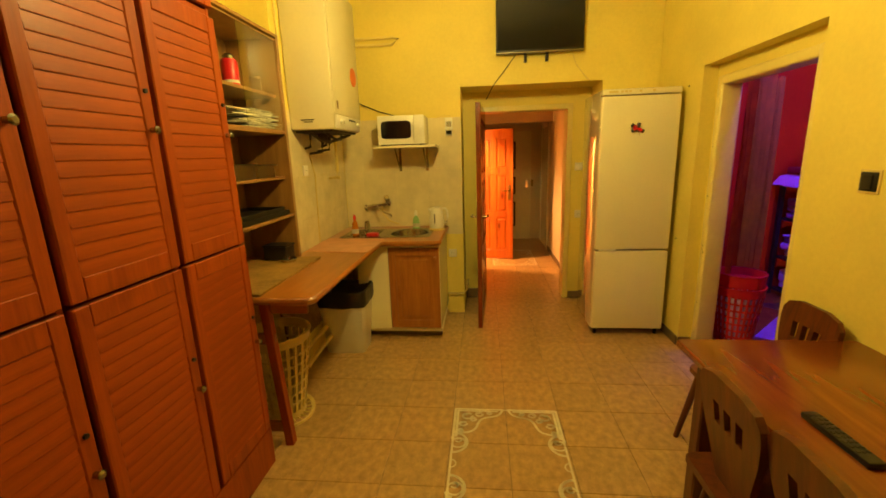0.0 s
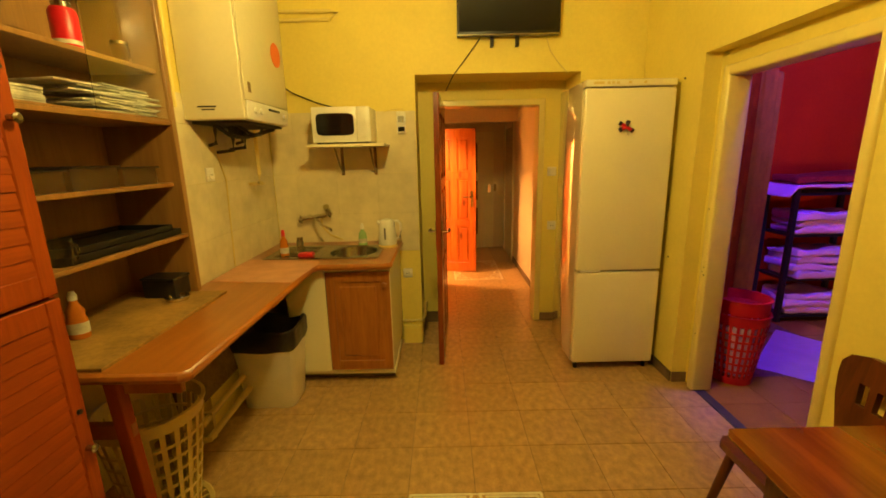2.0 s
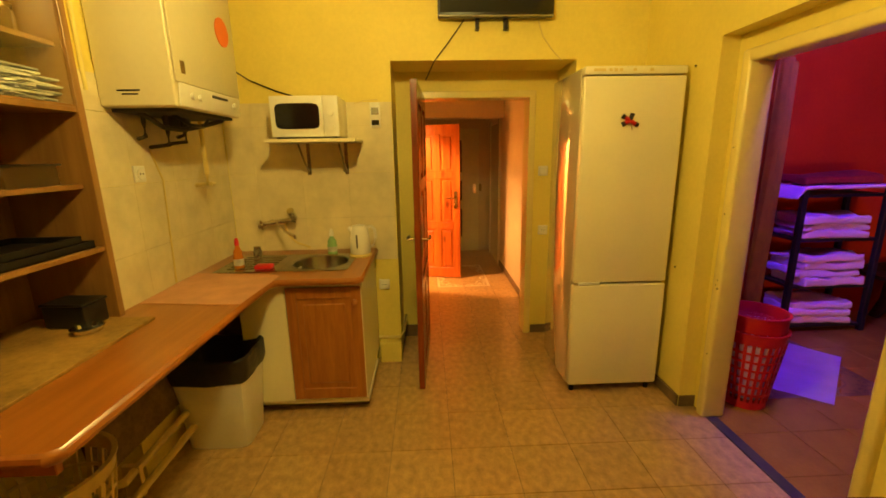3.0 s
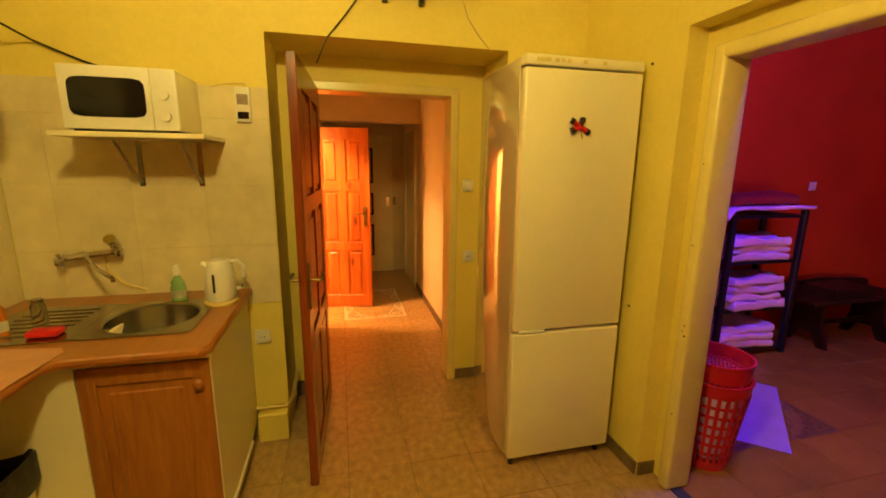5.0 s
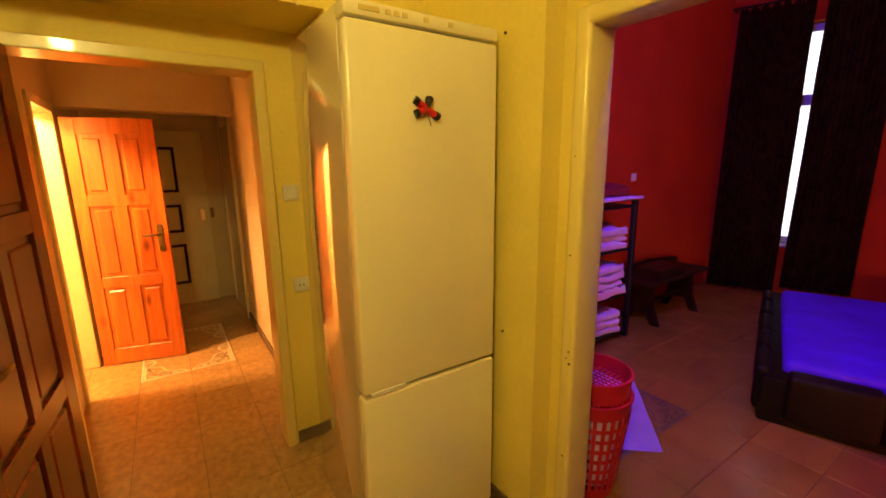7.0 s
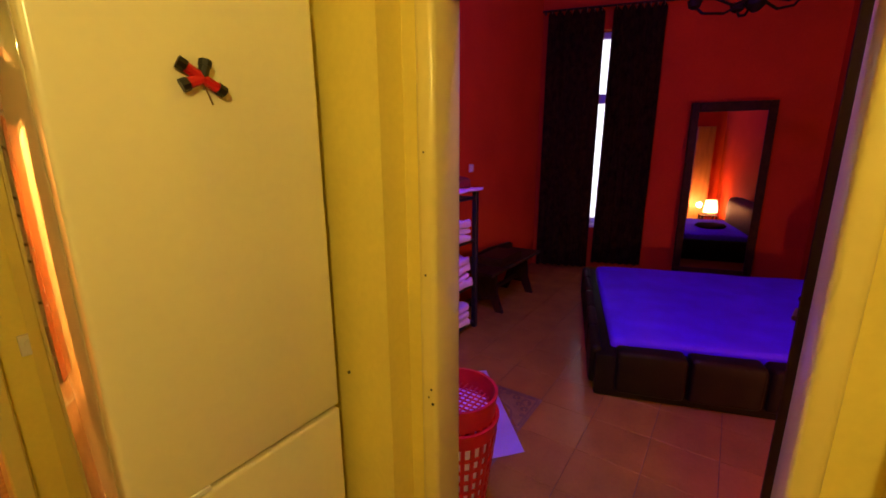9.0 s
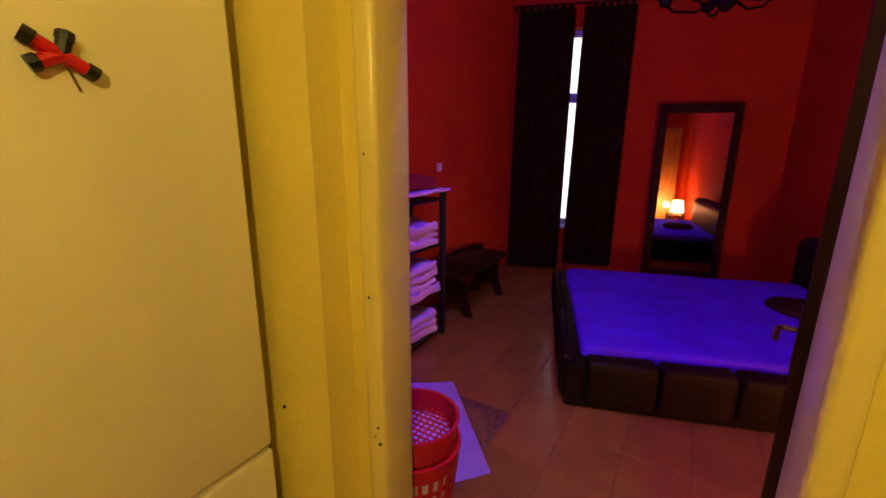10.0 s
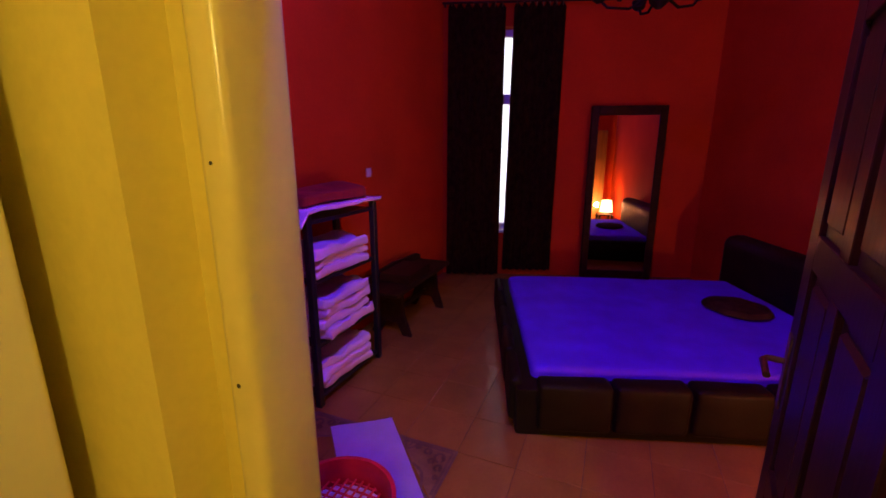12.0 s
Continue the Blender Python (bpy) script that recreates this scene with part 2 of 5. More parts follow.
M_MIRROR = mat("mirror_glass", (0.85, 0.85, 0.85), 0.02, metal=1.0, vary=0.0, bump=0)
M_SHADE = glow("lamp_shade_glow", (1.0, 0.55, 0.25), 9.0)
M_BULB = glow("bulb_glow", (1.0, 0.7, 0.3), 10.0)
M_DAY = glow("daylight_backdrop", (0.86, 0.90, 1.0), 2.2)


# ---- mesh tools ----
def box(bm, x0, x1, y0, y1, z0, z1, bevel=0.0, seg=1):
    r = bmesh.ops.create_cube(bm, size=1.0, matrix=Matrix.Translation(((x0 + x1) / 2, (y0 + y1) / 2, (z0 + z1) / 2)) @ Matrix.Diagonal((x1 - x0, y1 - y0, z1 - z0, 1)))
    if bevel:
        edges = list({e for v in r["verts"] for e in v.link_edges})
        bmesh.ops.bevel(bm, geom=edges, offset=bevel, segments=seg, affect="EDGES", profile=0.5)
    return bm


def B(x0, x1, y0, y1, z0, z1, bevel=0.0, seg=1):
    return box(bmesh.new(), x0, x1, y0, y1, z0, z1, bevel, seg)


def cyl(bm, p, q, r, r2=None, seg=14):
    p, q = Vector(p), Vector(q)
    d = q - p
    m = Matrix.Translation((p + q) / 2) @ d.to_track_quat("Z", "Y").to_matrix().to_4x4()
    bmesh.ops.create_cone(bm, cap_ends=True, segments=seg, radius1=r, radius2=r if r2 is None else r2, depth=d.length, matrix=m)
    return bm


def tube(bm, pts, r, seg=8):
    """A round bar along a line of points."""
    pts = [Vector(p) for p in pts]
    rings = []
    for i, p in enumerate(pts):
        d = (pts[min(i + 1, len(pts) - 1)] - pts[max(i - 1, 0)]).normalized()
        up = Vector((0, 0, 1)) if abs(d.z) < 0.9 else Vector((1, 0, 0))
        a = d.cross(up).normalized()
        b = d.cross(a)
        rings.append([bm.verts.new(p + r * (math.cos(t) * a + math.sin(t) * b)) for t in (2 * math.pi * k / seg for k in range(seg))])
    for u, v in zip(rings, rings[1:]):
        for k in range(seg):
            bm.faces.new((u[k], u[(k + 1) % seg], v[(k + 1) % seg], v[k]))
    bm.faces.new(rings[0][::-1])
    bm.faces.new(rings[-1])
    return bm


def lathe(bm, prof, seg=24, at=(0, 0, 0), sx=1.0, sy=1.0, caps=(True, True)):
    """A turned shape from (radius, height) pairs."""
    rings = []
    for r, z in prof:
        rings.append([bm.verts.new((at[0] + sx * r * math.cos(2 * math.pi * k / seg), at[1] + sy * r * math.sin(2 * math.pi * k / seg), at[2] + z)) for k in range(seg)])
    for u, v in zip(rings, rings[1:]):
        for k in range(seg):
            bm.faces.new((u[k], u[(k + 1) % seg], v[(k + 1) % seg], v[k]))
    if caps[0]:
        bm.faces.new(rings[0][::-1])
    if caps[1]:
        bm.faces.new(rings[-1])
    return bm


def prism(bm, outline, z0, z1):
    """An outline in the ground plane drawn up."""
    lo = [bm.verts.new((x, y, z0)) for x, y in outline]
    hi = [bm.verts.new((x, y, z1)) for x, y in outline]
    n = len(outline)
    for k in range(n):
        bm.faces.new((lo[k], lo[(k + 1) % n], hi[(k + 1) % n], hi[k]))
    bm.faces.new(lo[::-1])
    bm.faces.new(hi)
    return bm


def round_square(bm, levels, n=32, p=4.0, caps=(True, True)):
    rings = []
    for hx, hy, z in levels:
        ring = []
        for k in range(n):
            a = 2 * math.pi * k / n
            c, s = math.cos(a), math.sin(a)
            r = (abs(c) ** p + abs(s) ** p) ** (-1 / p)
            ring.append(bm.verts.new((hx * r * c, hy * r * s, z)))
        rings.append(ring)
    for u, v in zip(rings, rings[1:]):
        for k in range(n):
            bm.faces.new((u[k], u[(k + 1) % n], v[(k + 1) % n], v[k]))
    if caps[0]:
        bm.faces.new(rings[0][::-1])
    if caps[1]:
        bm.faces.new(rings[-1])
    return bm


def turned(bm, m):
    bmesh.ops.transform(bm, matrix=m, verts=bm.verts)
    return bm


def finish(name, bm, material, smooth=True):
    bmesh.ops.recalc_face_normals(bm, faces=bm.faces)
    me = bpy.data.meshes.new(name)
    bm.to_mesh(me)
    bm.free()
    me.materials.append(material)
    if smooth:
        me.shade_smooth()
        me.set_sharp_from_angle(angle=radians(35))
    return me


def part(name, bm, material, parent, label=""):
    ob = new(name, finish(name, bm, material))
    ob.parent = parent
    return tagged(ob, label)


def thing(name, label, category, m=None, group=""):
    ob = new(name)
    ob.empty_display_size = 0.1
    ob.matrix_world = m or Matrix()
    return tagged(ob, label, category, group)


def solo(name, bm, material, label, category, m=None, group=""):
    ob = new(name, finish(name, bm, material))
    if m:
        ob.matrix_world = m
    return tagged(ob, label, category, group)


def setting(name, bm, material, label=""):
    return tagged(new(name, finish(name, bm, material, smooth=False)), label, kind="structure")


# ---- structure ----
H = 3.5
WX = 1.632         # kitchen's right wall
YB = 4.19          # kitchen's back wall
XL = -1.39        # tiled left wall beside the sink

b = B(-2.05, 1.73, -1.7, -1.5, 0, H)
setting("wall_south", b, M_YELLOW, "plain yellow painted kitchen wall")
b = B(-2.05, -1.71, -1.5, 2.91, 0, H)
box(b, -2.05, XL, 2.91, 4.75, 0, H)
setting("wall_west", b, M_YELLOW, "yellow painted wall with a step beside the shelves")
# back wall with the deep door recess
b = B(XL, -0.186, YB, 4.75, 0, H)
box(b, 1.13, 1.84, YB, 4.75, 0, H)
box(b, -0.186, 1.13, YB, 4.75, 2.25, H)
box(b, -0.186, 0.012, 4.60, 4.75, 0, 2.25)
box(b, 0.905, 1.13, 4.60, 4.75, 0, 2.25)
box(b, 0.012, 0.905, 4.60, 4.75, 2.05, 2.25)
setting("wall_north", b, M_YELLOW, "yellow wall with a deep recess round the passage door")
# right wall with the bedroom doorway in a shallow recess
b = B(WX, 1.80, -1.5, 2.275, 0, H)
box(b, WX, 1.80, 3.398, YB, 0, H)
box(b, WX, 1.80, 2.275, 3.398, 2.198, H)
box(b, 1.735, 1.80, 2.275, 2.40, 0, 2.198)
box(b, 1.735, 1.80, 3.31, 3.398, 0, 2.198)
box(b, 1.735, 1.80, 2.40, 3.31, 2.09, 2.198)
setting("wall_east", b, M_YELLOW, "yellow wall with a shallow recess round the bedroom doorway")
b = B(1.80, 1.84, -1.5, 2.40, 0, H)
box(b, 1.80, 1.84, 3.31, 4.85, 0, H)
box(b, 1.80, 1.84, 2.40, 3.31, 2.09, H)
setting("wall_bedroom_west", b, M_RED, "red painted bedroom wall round the doorway")
setting("ceiling_kitchen", B(-2.05, 1.80, -1.7, 4.75, H, H + 0.1), M_CEIL)

# bedroom: the window wall stands askew, square to the bed
U, V = Vector((0.951, 0.309, 0)), Vector((-0.309, 0.951, 0))
C0 = Vector((6.35, 4.85, 0))
BED = pose(0, 0, 0, 0, 0, 18)


def askew(p):
    """Turn that puts x along the bed's side and y towards its foot end, at p."""
    return Matrix.Translation(p) @ BED


b = B(1.80, 6.75, 4.85, 5.05, 0, H)
setting("wall_bedroom_north", b, M_RED, "red painted bedroom wall")
b = B(0, 0.30, -0.30, 0.2, 0, H)
box(b, 0, 0.30, -1.25, -0.30, 0, 0.60)
box(b, 0, 0.30, -1.25, -0.30, 3.08, H)
box(b, 0, 0.30, -3.9, -1.25, 0, H)
setting("wall_bedroom_east", turned(b, askew(C0)), M_RED, "red painted window wall")
b = B(-6.2, 0.25, -3.47, -3.27, 0, H)
setting("wall_bedroom_south", turned(b, askew(C0)), M_RED, "red painted bedroom wall behind the bed head")
setting("ceiling_bedroom", prism(bmesh.new(), [(1.80, -0.73), (7.79, 1.22), (6.55, 5.05), (1.80, 5.05)], H, H + 0.1), M_CEIL)

# corridor
b = B(-0.30, -0.15, 4.75, 5.85, 0, 2.7)
box(b, -0.30, -0.15, 6.50, 8.2, 0, 2.7)
box(b, -0.30, -0.15, 5.85, 6.50, 2.0, 2.7)
setting("wall_corridor_west", b, M_CORR, "ochre corridor wall with a lit doorway")
b = B(1.09, 1.24, 4.75, 8.2, 0, 2.7)
setting("wall_corridor_east", b, M_CORR, "ochre painted corridor wall")
setting("wall_corridor_end", B(-0.15, 1.09, 8.0, 8.2, 0, 2.7), M_CORR, "dim corridor end wall")
b = B(-0.30, 1.24, 4.75, 8.2, 2.55, 2.7)
setting("ceiling_corridor", b, M_CORR)
setting("corridor_beam", B(-0.15, 1.09, 6.75, 6.95, 2.07, 2.55), M_CORR, "beam across the corridor")
# lit side room
b = B(-1.6, -0.30, 5.05, 5.15, 0, 2.6)
box(b, -1.6, -0.30, 7.2, 7.3, 0, 2.6)
box(b, -1.7, -1.6, 5.05, 7.3, 0, 2.6)
box(b, -1.7, -0.30, 5.05, 7.3, 2.6, 2.7)
setting("wall_side_room", b, M_CREAM, "pale wall of the lit side room")

# grout beds under the tiles
setting("floor", B(-2.05, 1.80, -1.7, 4.75, -0.10, -0.004), M_GROUT, "kitchen floor of square brown tiles")
BEDROOM = [(1.80, -0.73), (7.79, 1.22), (6.55, 5.05), (1.80, 5.05)]
setting("floor_bedroom", prism(bmesh.new(), BEDROOM, -0.10, -0.004), M_GROUT, "bedroom floor of glossy brown tiles")
setting("floor_corridor", B(-1.7, 1.24, 4.75, 8.2, -0.10, -0.004), M_GROUT, "corridor floor of square brown tiles")

# ---- doors and frames ----
def panel_door(name, w, h, material, m, label, side=1, rows=3, thick=0.04):
    """A leaf of stiles and rails with raised panels; hinge at x = 0, handle at the free edge."""
    d = thing(name, label, "door", m)
    d["kind"] = "structure"
    st, t = 0.105 * w / 0.8 + 0.01, thick / 2
    part("stile", B(0, st, -t, t, 0.01, h, 0.003), material, d)
    part("stile", B(w - st, w, -t, t, 0.01, h, 0.003), material, d)
    cuts = [0.01, 0.14, h * 0.335, h * 0.335 + 0.085, h * 0.665, h * 0.665 + 0.085, h - 0.12, h] if rows == 3 else [0.01, 0.15, h - 0.13, h]
    for k in range(0, len(cuts), 2):
        part("rail", B(st, w - st, -t, t, cuts[k], cuts[k + 1], 0.002), material, d)
    mid = w / 2
    for k in range(1, len(cuts) - 1, 2):
        z0, z1 = cuts[k], cuts[k + 1]
        part("muntin", B(mid - 0.04, mid + 0.04, -t, t, z0, z1, 0.002), material, d)
        for x0, x1 in ((st, mid - 0.04), (mid + 0.04, w - st)):
            pb = B(x0, x1, -t * 0.35, t * 0.35, z0, z1)
            box(pb, x0 + 0.028, x1 - 0.028, -t * 0.8, t * 0.8, z0 + 0.03, z1 - 0.03, 0.008)
            part("panel", pb, material, d)
    for s in (-1, 1):
        hb = B(w - 0.075, w - 0.035, s * t, s * (t + 0.006), 0.93, 1.15, 0.001) if s > 0 else B(w - 0.075, w - 0.035, -t - 0.006, -t, 0.93, 1.15, 0.001)
        tube(hb, [(w - 0.055, s * t, 1.07), (w - 0.055, s * (t + 0.045), 1.07), (w - 0.075, s * (t + 0.055), 1.07), (w - 0.17, s * (t + 0.052), 1.068)], 0.009)
        part("handle", hb, M_BRASS, d, "worn lever handle on a long plate")
    return d


panel_door("door_kitchen", 0.90, 2.05, M_PINESHADE, pose(0.03, 4.585, 0, 0, 0, -93), "open varnished pine door with raised panels, darkened for its unlit face")
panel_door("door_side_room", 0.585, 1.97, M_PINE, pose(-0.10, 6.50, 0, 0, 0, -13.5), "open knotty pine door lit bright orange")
panel_door("door_bedroom", 0.80, 2.03, M_DDOOR, pose(1.855, 2.408, 0, 0, 0, -12.0), "open dark brown wooden bedroom door")


def door_frame(name, parts, material, label):
    f = tagged(new(name), label, "door frame", kind="structure")
    for pname, args in parts:
        part(pname, B(*args), material, f)
    return f


door_frame("door_frame_passage", [("jamb", (-0.03, 0.025, 4.575, 4.76, 0, 2.06, 0.006)), ("jamb", (0.895, 0.95, 4.575, 4.76, 0, 2.06, 0.006)), ("head", (-0.03, 0.95, 4.573, 4.76, 2.045, 2.10, 0.006))], M_YGLOSS, "yellow painted passage door frame")
door_frame("door_frame_bedroom", [("jamb", (1.70, 1.845, 3.265, 3.33, 0, 2.11, 0.018, 3)), ("jamb", (1.70, 1.845, 2.36, 2.413, 0, 2.11, 0.016, 3)), ("head", (1.702, 1.843, 2.38, 3.33, 2.045, 2.11, 0.016, 3))], M_YGLOSS, "yellow gloss painted steel door frame")
door_frame("door_frame_side_room", [("jamb", (-0.31, -0.13, 5.82, 5.88, 0, 2.02, 0.005)), ("jamb", (-0.31, -0.13, 6.49, 6.55, 0, 2.02, 0.005)), ("head", (-0.31, -0.13, 5.82, 6.55, 2.0, 2.06, 0.005))], M_CREAM, "cream painted frame of the lit doorway")

# end door with framed panels
d = tagged(new("door_corridor_end"), "closed cream corridor door with dark framed panels", "door", kind="structure")
part("leaf", B(0.10, 0.90, 7.955, 8.0, 0, 2.0, 0.004), M_CREAM, d)
for z0, z1 in ((0.25, 0.72), (0.86, 1.18), (1.32, 1.82)):
    fb = bmesh.new()
    for x0, x1, a, c in ((0.2, 0.62, z0, z0 + 0.03), (0.2, 0.62, z1 - 0.03, z1), (0.2, 0.23, z0, z1), (0.59, 0.62, z0, z1)):
        box(fb, x0, x1, 7.94, 7.957, a, c)
    part("panel_moulding", fb, M_DARKW, d)
part("lock", B(0.80, 0.85, 7.93, 7.957, 0.98, 1.12, 0.003), M_CHROME, d)
part("lock", B(0.91, 0.95, 7.98, 8.003, 1.0, 1.12, 0.003), M_BRASS, d)
d = tagged(new("door_corridor_side"), "closed cream door in the corridor wall", "door", kind="structure")
part("frame", B(1.06, 1.093, 6.98, 7.06, 0, 2.08, 0.004), M_WHITE, d)
part("frame", B(1.06, 1.093, 7.78, 7.86, 0, 2.08, 0.004), M_WHITE, d)
part("leaf", B(1.075, 1.095, 7.06, 7.78, 0, 2.02, 0.003), M_WHITE, d)
part("keyhole", B(1.07, 1.076, 7.10, 7.125, 1.0, 1.06), M_BLACK, d)
part("keyhole", B(1.07, 1.076, 7.10, 7.125, 1.10, 1.14), M_BLACK, d)


# ---- kitchen: built-in things ----
def louvre_door(y0, y1, z0, z1, x, parent, knob=None):
    st, t = 0.055, 0.026
    d = part("door", B(x - t, x, y0 + 0.004, y0 + st, z0, z1, 0.004), M_WARDV, parent)
    part("stile", B(x - t, x, y1 - st, y1 - 0.004, z0, z1, 0.004), M_WARDV, d)
    part("rail", B(x - t, x, y0 + st, y1 - st, z0, z0 + 0.07, 0.003), M_WARDV, d)
    part("rail", B(x - t, x, y0 + st, y1 - st, z1 - 0.07, z1, 0.003), M_WARDV, d)
    n = max(3, round((z1 - z0 - 0.14) / 0.046))
    h = (z1 - z0 - 0.14) / n
    me = None
    for k in range(n):
        z = z0 + 0.07 + k * h
        if me is None:
            sb = bmesh.new()
            prof = [(-0.020, 0.0), (-0.003, 0.0), (-0.0025, h * 0.08), (-0.0062, h * 0.98), (-0.020, h * 0.98)]
            ya, yb = y0 + st, y1 - st
            a = [sb.verts.new((px, ya, pz)) for px, pz in prof]
            c = [sb.verts.new((px, yb, pz)) for px, pz in prof]
            for i in range(5):
                sb.faces.new((a[i], a[(i + 1) % 5], c[(i + 1) % 5], c[i]))
            sb.faces.new(a[::-1])
            sb.faces.new(c)
            me = finish("slat", sb, M_WARD, smooth=False)
        ob = new("slat", me)
        ob.parent = d
        ob.location = (x, 0, z)
    if knob:
        kb = cyl(bmesh.new(), (x, knob[0], knob[1]), (x + 0.022, knob[0], knob[1]), 0.009)
        lathe(kb, [(0.004, 0), (0.013, 0.004), (0.0145, 0.010), (0.008, 0.015)], 14)
        bmesh.ops.transform(kb, matrix=pose(x + 0.016, knob[0], knob[1], 0, 90, 0), verts=[v for v in kb.verts if abs(v.co.z) < 0.05 and abs(v.co.x) < 0.05])
        part("knob", kb, M_STEEL, d, "round dull chrome knob")
        part("catch", cyl(bmesh.new(), (x - 0.002, knob[0], knob[1] + 0.13), (x + 0.008, knob[0], knob[1] + 0.13), 0.008), M_BLACK, d)
    return d


ward = thing("wardrobe", "tall built-in wardrobe with red-stained louvred doors", "wardrobe")
edges = [-0.864, -0.402, 0.06, 0.522, 0.984, 1.446, 1.885]
XW = -1.133
part("bottom", B(-1.70, XW - 0.03, edges[0], edges[-1], 0.0, 0.09), M_WARDV, ward)
for y in edges:
    y = min(max(y, edges[0] + 0.009), edges[-1] - 0.009)
    part("upright", B(-1.698, XW - 0.03, y - 0.009, y + 0.009, 0.092, 2.829), M_WARDV, ward)
part("top", B(-1.70, XW - 0.03, edges[0], edges[-1], 2.83, 2.85), M_WARDV, ward)
# back coloured near-black for the wardrobe's unlit inside
part("back", B(-1.708, -1.699, edges[0], edges[-1], 0.092, 2.828), M_GAP, ward)
part("rail", B(XW - 0.05, XW - 0.03, edges[0] + 0.02, edges[-1] - 0.02, 2.24, 2.27), M_WARDV, ward)
part("plinth", B(XW - 0.03, XW - 0.006, edges[0], edges[-1], 0, 0.215, 0.003), M_WARDV, ward)
for k, (y0, y1) in enumerate(zip(edges, edges[1:])):
    g = 0.008
    louvre_door(y0 + g, y1 - g, 0.225, 1.232, XW, ward, (y1 - 0.040, 0.735))
    louvre_door(y0 + g, y1 - g, 1.244, 2.235, XW, ward, (y1 - 0.040, 1.745))
    louvre_door(y0 + g, y1 - g, 2.275, 2.83, XW, ward)

# open shelves beside the wardrobe
XS = -1.338
sh = thing("shelf_unit", "tall open chipboard shelf unit with a glass front at the top", "shelf unit")
part("side_panel", B(-1.70, XS, 2.872, 2.906, 0.922, 2.42, 0.002), M_SHELF, sh)
part("side_panel", B(-1.70, XS, 1.895, 1.925, 0.922, 2.42, 0.002), M_SHELF, sh)
part("back_panel", B(-1.705, -1.697, 1.925, 2.872, 0.922, 2.42), M_SHELF, sh)
for z, x in ((1.249, XS - 0.004), (1.516, XS - 0.04), (1.818, XS - 0.004), (2.062, XS - 0.04)):
    part("shelf", B(-1.696, x, 1.927, 2.87, z - 0.02, z, 0.002), M_SHELF, sh)
part("top", B(-1.70, XS, 1.895, 2.906, 2.42, 2.442, 0.002), M_SHELF, sh)
for z in (1.819, 2.40):
    part("glass_track", B(XS - 0.03, XS - 0.006, 1.93, 2.868, z, z + 0.008), M_SHELF, sh)
gl = part("glass_pane", B(XS - 0.011, XS - 0.009, 2.42, 2.866, 1.828, 2.40), M_CLEAR, sh, "sliding clear glass pane")
gl.visible_shadow = False
solo("dark_clip", B(-1.44, -1.37, 2.66, 2.75, 2.442, 2.462, 0.004), M_BLACK, "small dark object lying on top of the shelf unit", "clip")

# worktop with sink run
wt = thing("worktop", "orange laminate kitchen worktop on wooden trestle legs", "worktop")
wb = prism(bmesh.new(), [(-1.70, 1.985), (-0.895, 1.985), (-0.879, 2.0), (-0.868, 3.36), (-0.83, 3.41), (XL + 0.004, 3.41), (XL + 0.004, 2.912), (-1.70, 2.87)], 0.88, 0.92)
part("slab", wb, M_COUNTER, wt)
for a in ((XL + 0.004, -0.87, 3.411, 4.185), (-0.869, -0.47, 3.411, 3.58), (-0.869, -0.47, 4.0, 4.185), (-0.469, -0.358, 3.411, 4.185)):
    part("slab", B(*a, 0.88, 0.92), M_COUNTER, wt)
eb = tube(bmesh.new(), [(-1.70, 1.983, 0.9), (-0.893, 1.983, 0.9), (-0.877, 1.998, 0.9), (-0.866, 3.355, 0.9), (-0.825, 3.408, 0.9), (-0.38, 3.408, 0.9), (-0.356, 3.432, 0.9), (-0.356, 4.18, 0.9)], 0.021, 10)
part("edge", eb, M_COUNTER, wt)
part("leg", turned(B(-0.024, 0.024, -0.024, 0.024, 0, 0.885, 0.003), pose(-1.115, 2.03, 0, 0, -3.5, 0)), M_WARDV, wt)
part("leg", B(-1.66, -1.60, 2.0, 2.06, 0, 0.88, 0.003), M_WARDV, wt)
part("stretcher", B(-1.60, -1.13, 2.02, 2.05, 0.63, 0.69, 0.003), M_COUNTER, wt)
part("stretcher", B(-1.60, -1.11, 2.02, 2.05, 0.08, 0.14, 0.003), M_COUNTER, wt)
part("apron", B(-1.14, -0.93, 2.03, 2.055, 0.81, 0.88, 0.003), M_COUNTER, wt)

cab = thing("sink_cabinet", "white sink cabinet with an oak panelled door", "cabinet")
part("side", B(-0.378, -0.362, 3.47, 4.185, 0.10, 0.878, 0.002), M_WHITE, cab)
part("side", B(-0.84, -0.824, 3.47, 4.185, 0.10, 0.878, 0.002), M_WHITE, cab)
part("bottom", B(-0.824, -0.378, 3.47, 4.185, 0.10, 0.118), M_WHITE, cab)
# recessed plinth; the shadow under the cabinet is part of its dark brown
part("plinth", B(-1.08, -0.37, 3.555, 4.0, 0, 0.07, 0.003), M_SKIRT, cab, "recessed plinth, its dark brown taking in the shadow there")
part("base_board", B(-1.09, -0.352, 3.47, 4.0, 0.07, 0.099, 0.003), M_WHITE, cab)
part("side_panel", B(-1.09, -0.815, 3.452, 3.468, 0.10, 0.875, 0.002), M_WHITE, cab)
part("front_rail", B(-0.815, -0.352, 3.45, 3.469, 0.855, 0.878, 0.002), M_WHITE, cab)
dr = part("door", B(-0.81, -0.75, 3.448, 3.468, 0.115, 0.85, 0.003), M_OAK, cab)
part("stile", B(-0.425, -0.365, 3.448, 3.468, 0.115, 0.85, 0.003), M_OAK, dr)
part("rail", B(-0.75, -0.425, 3.448, 3.468, 0.115, 0.185, 0.003), M_OAK, dr)
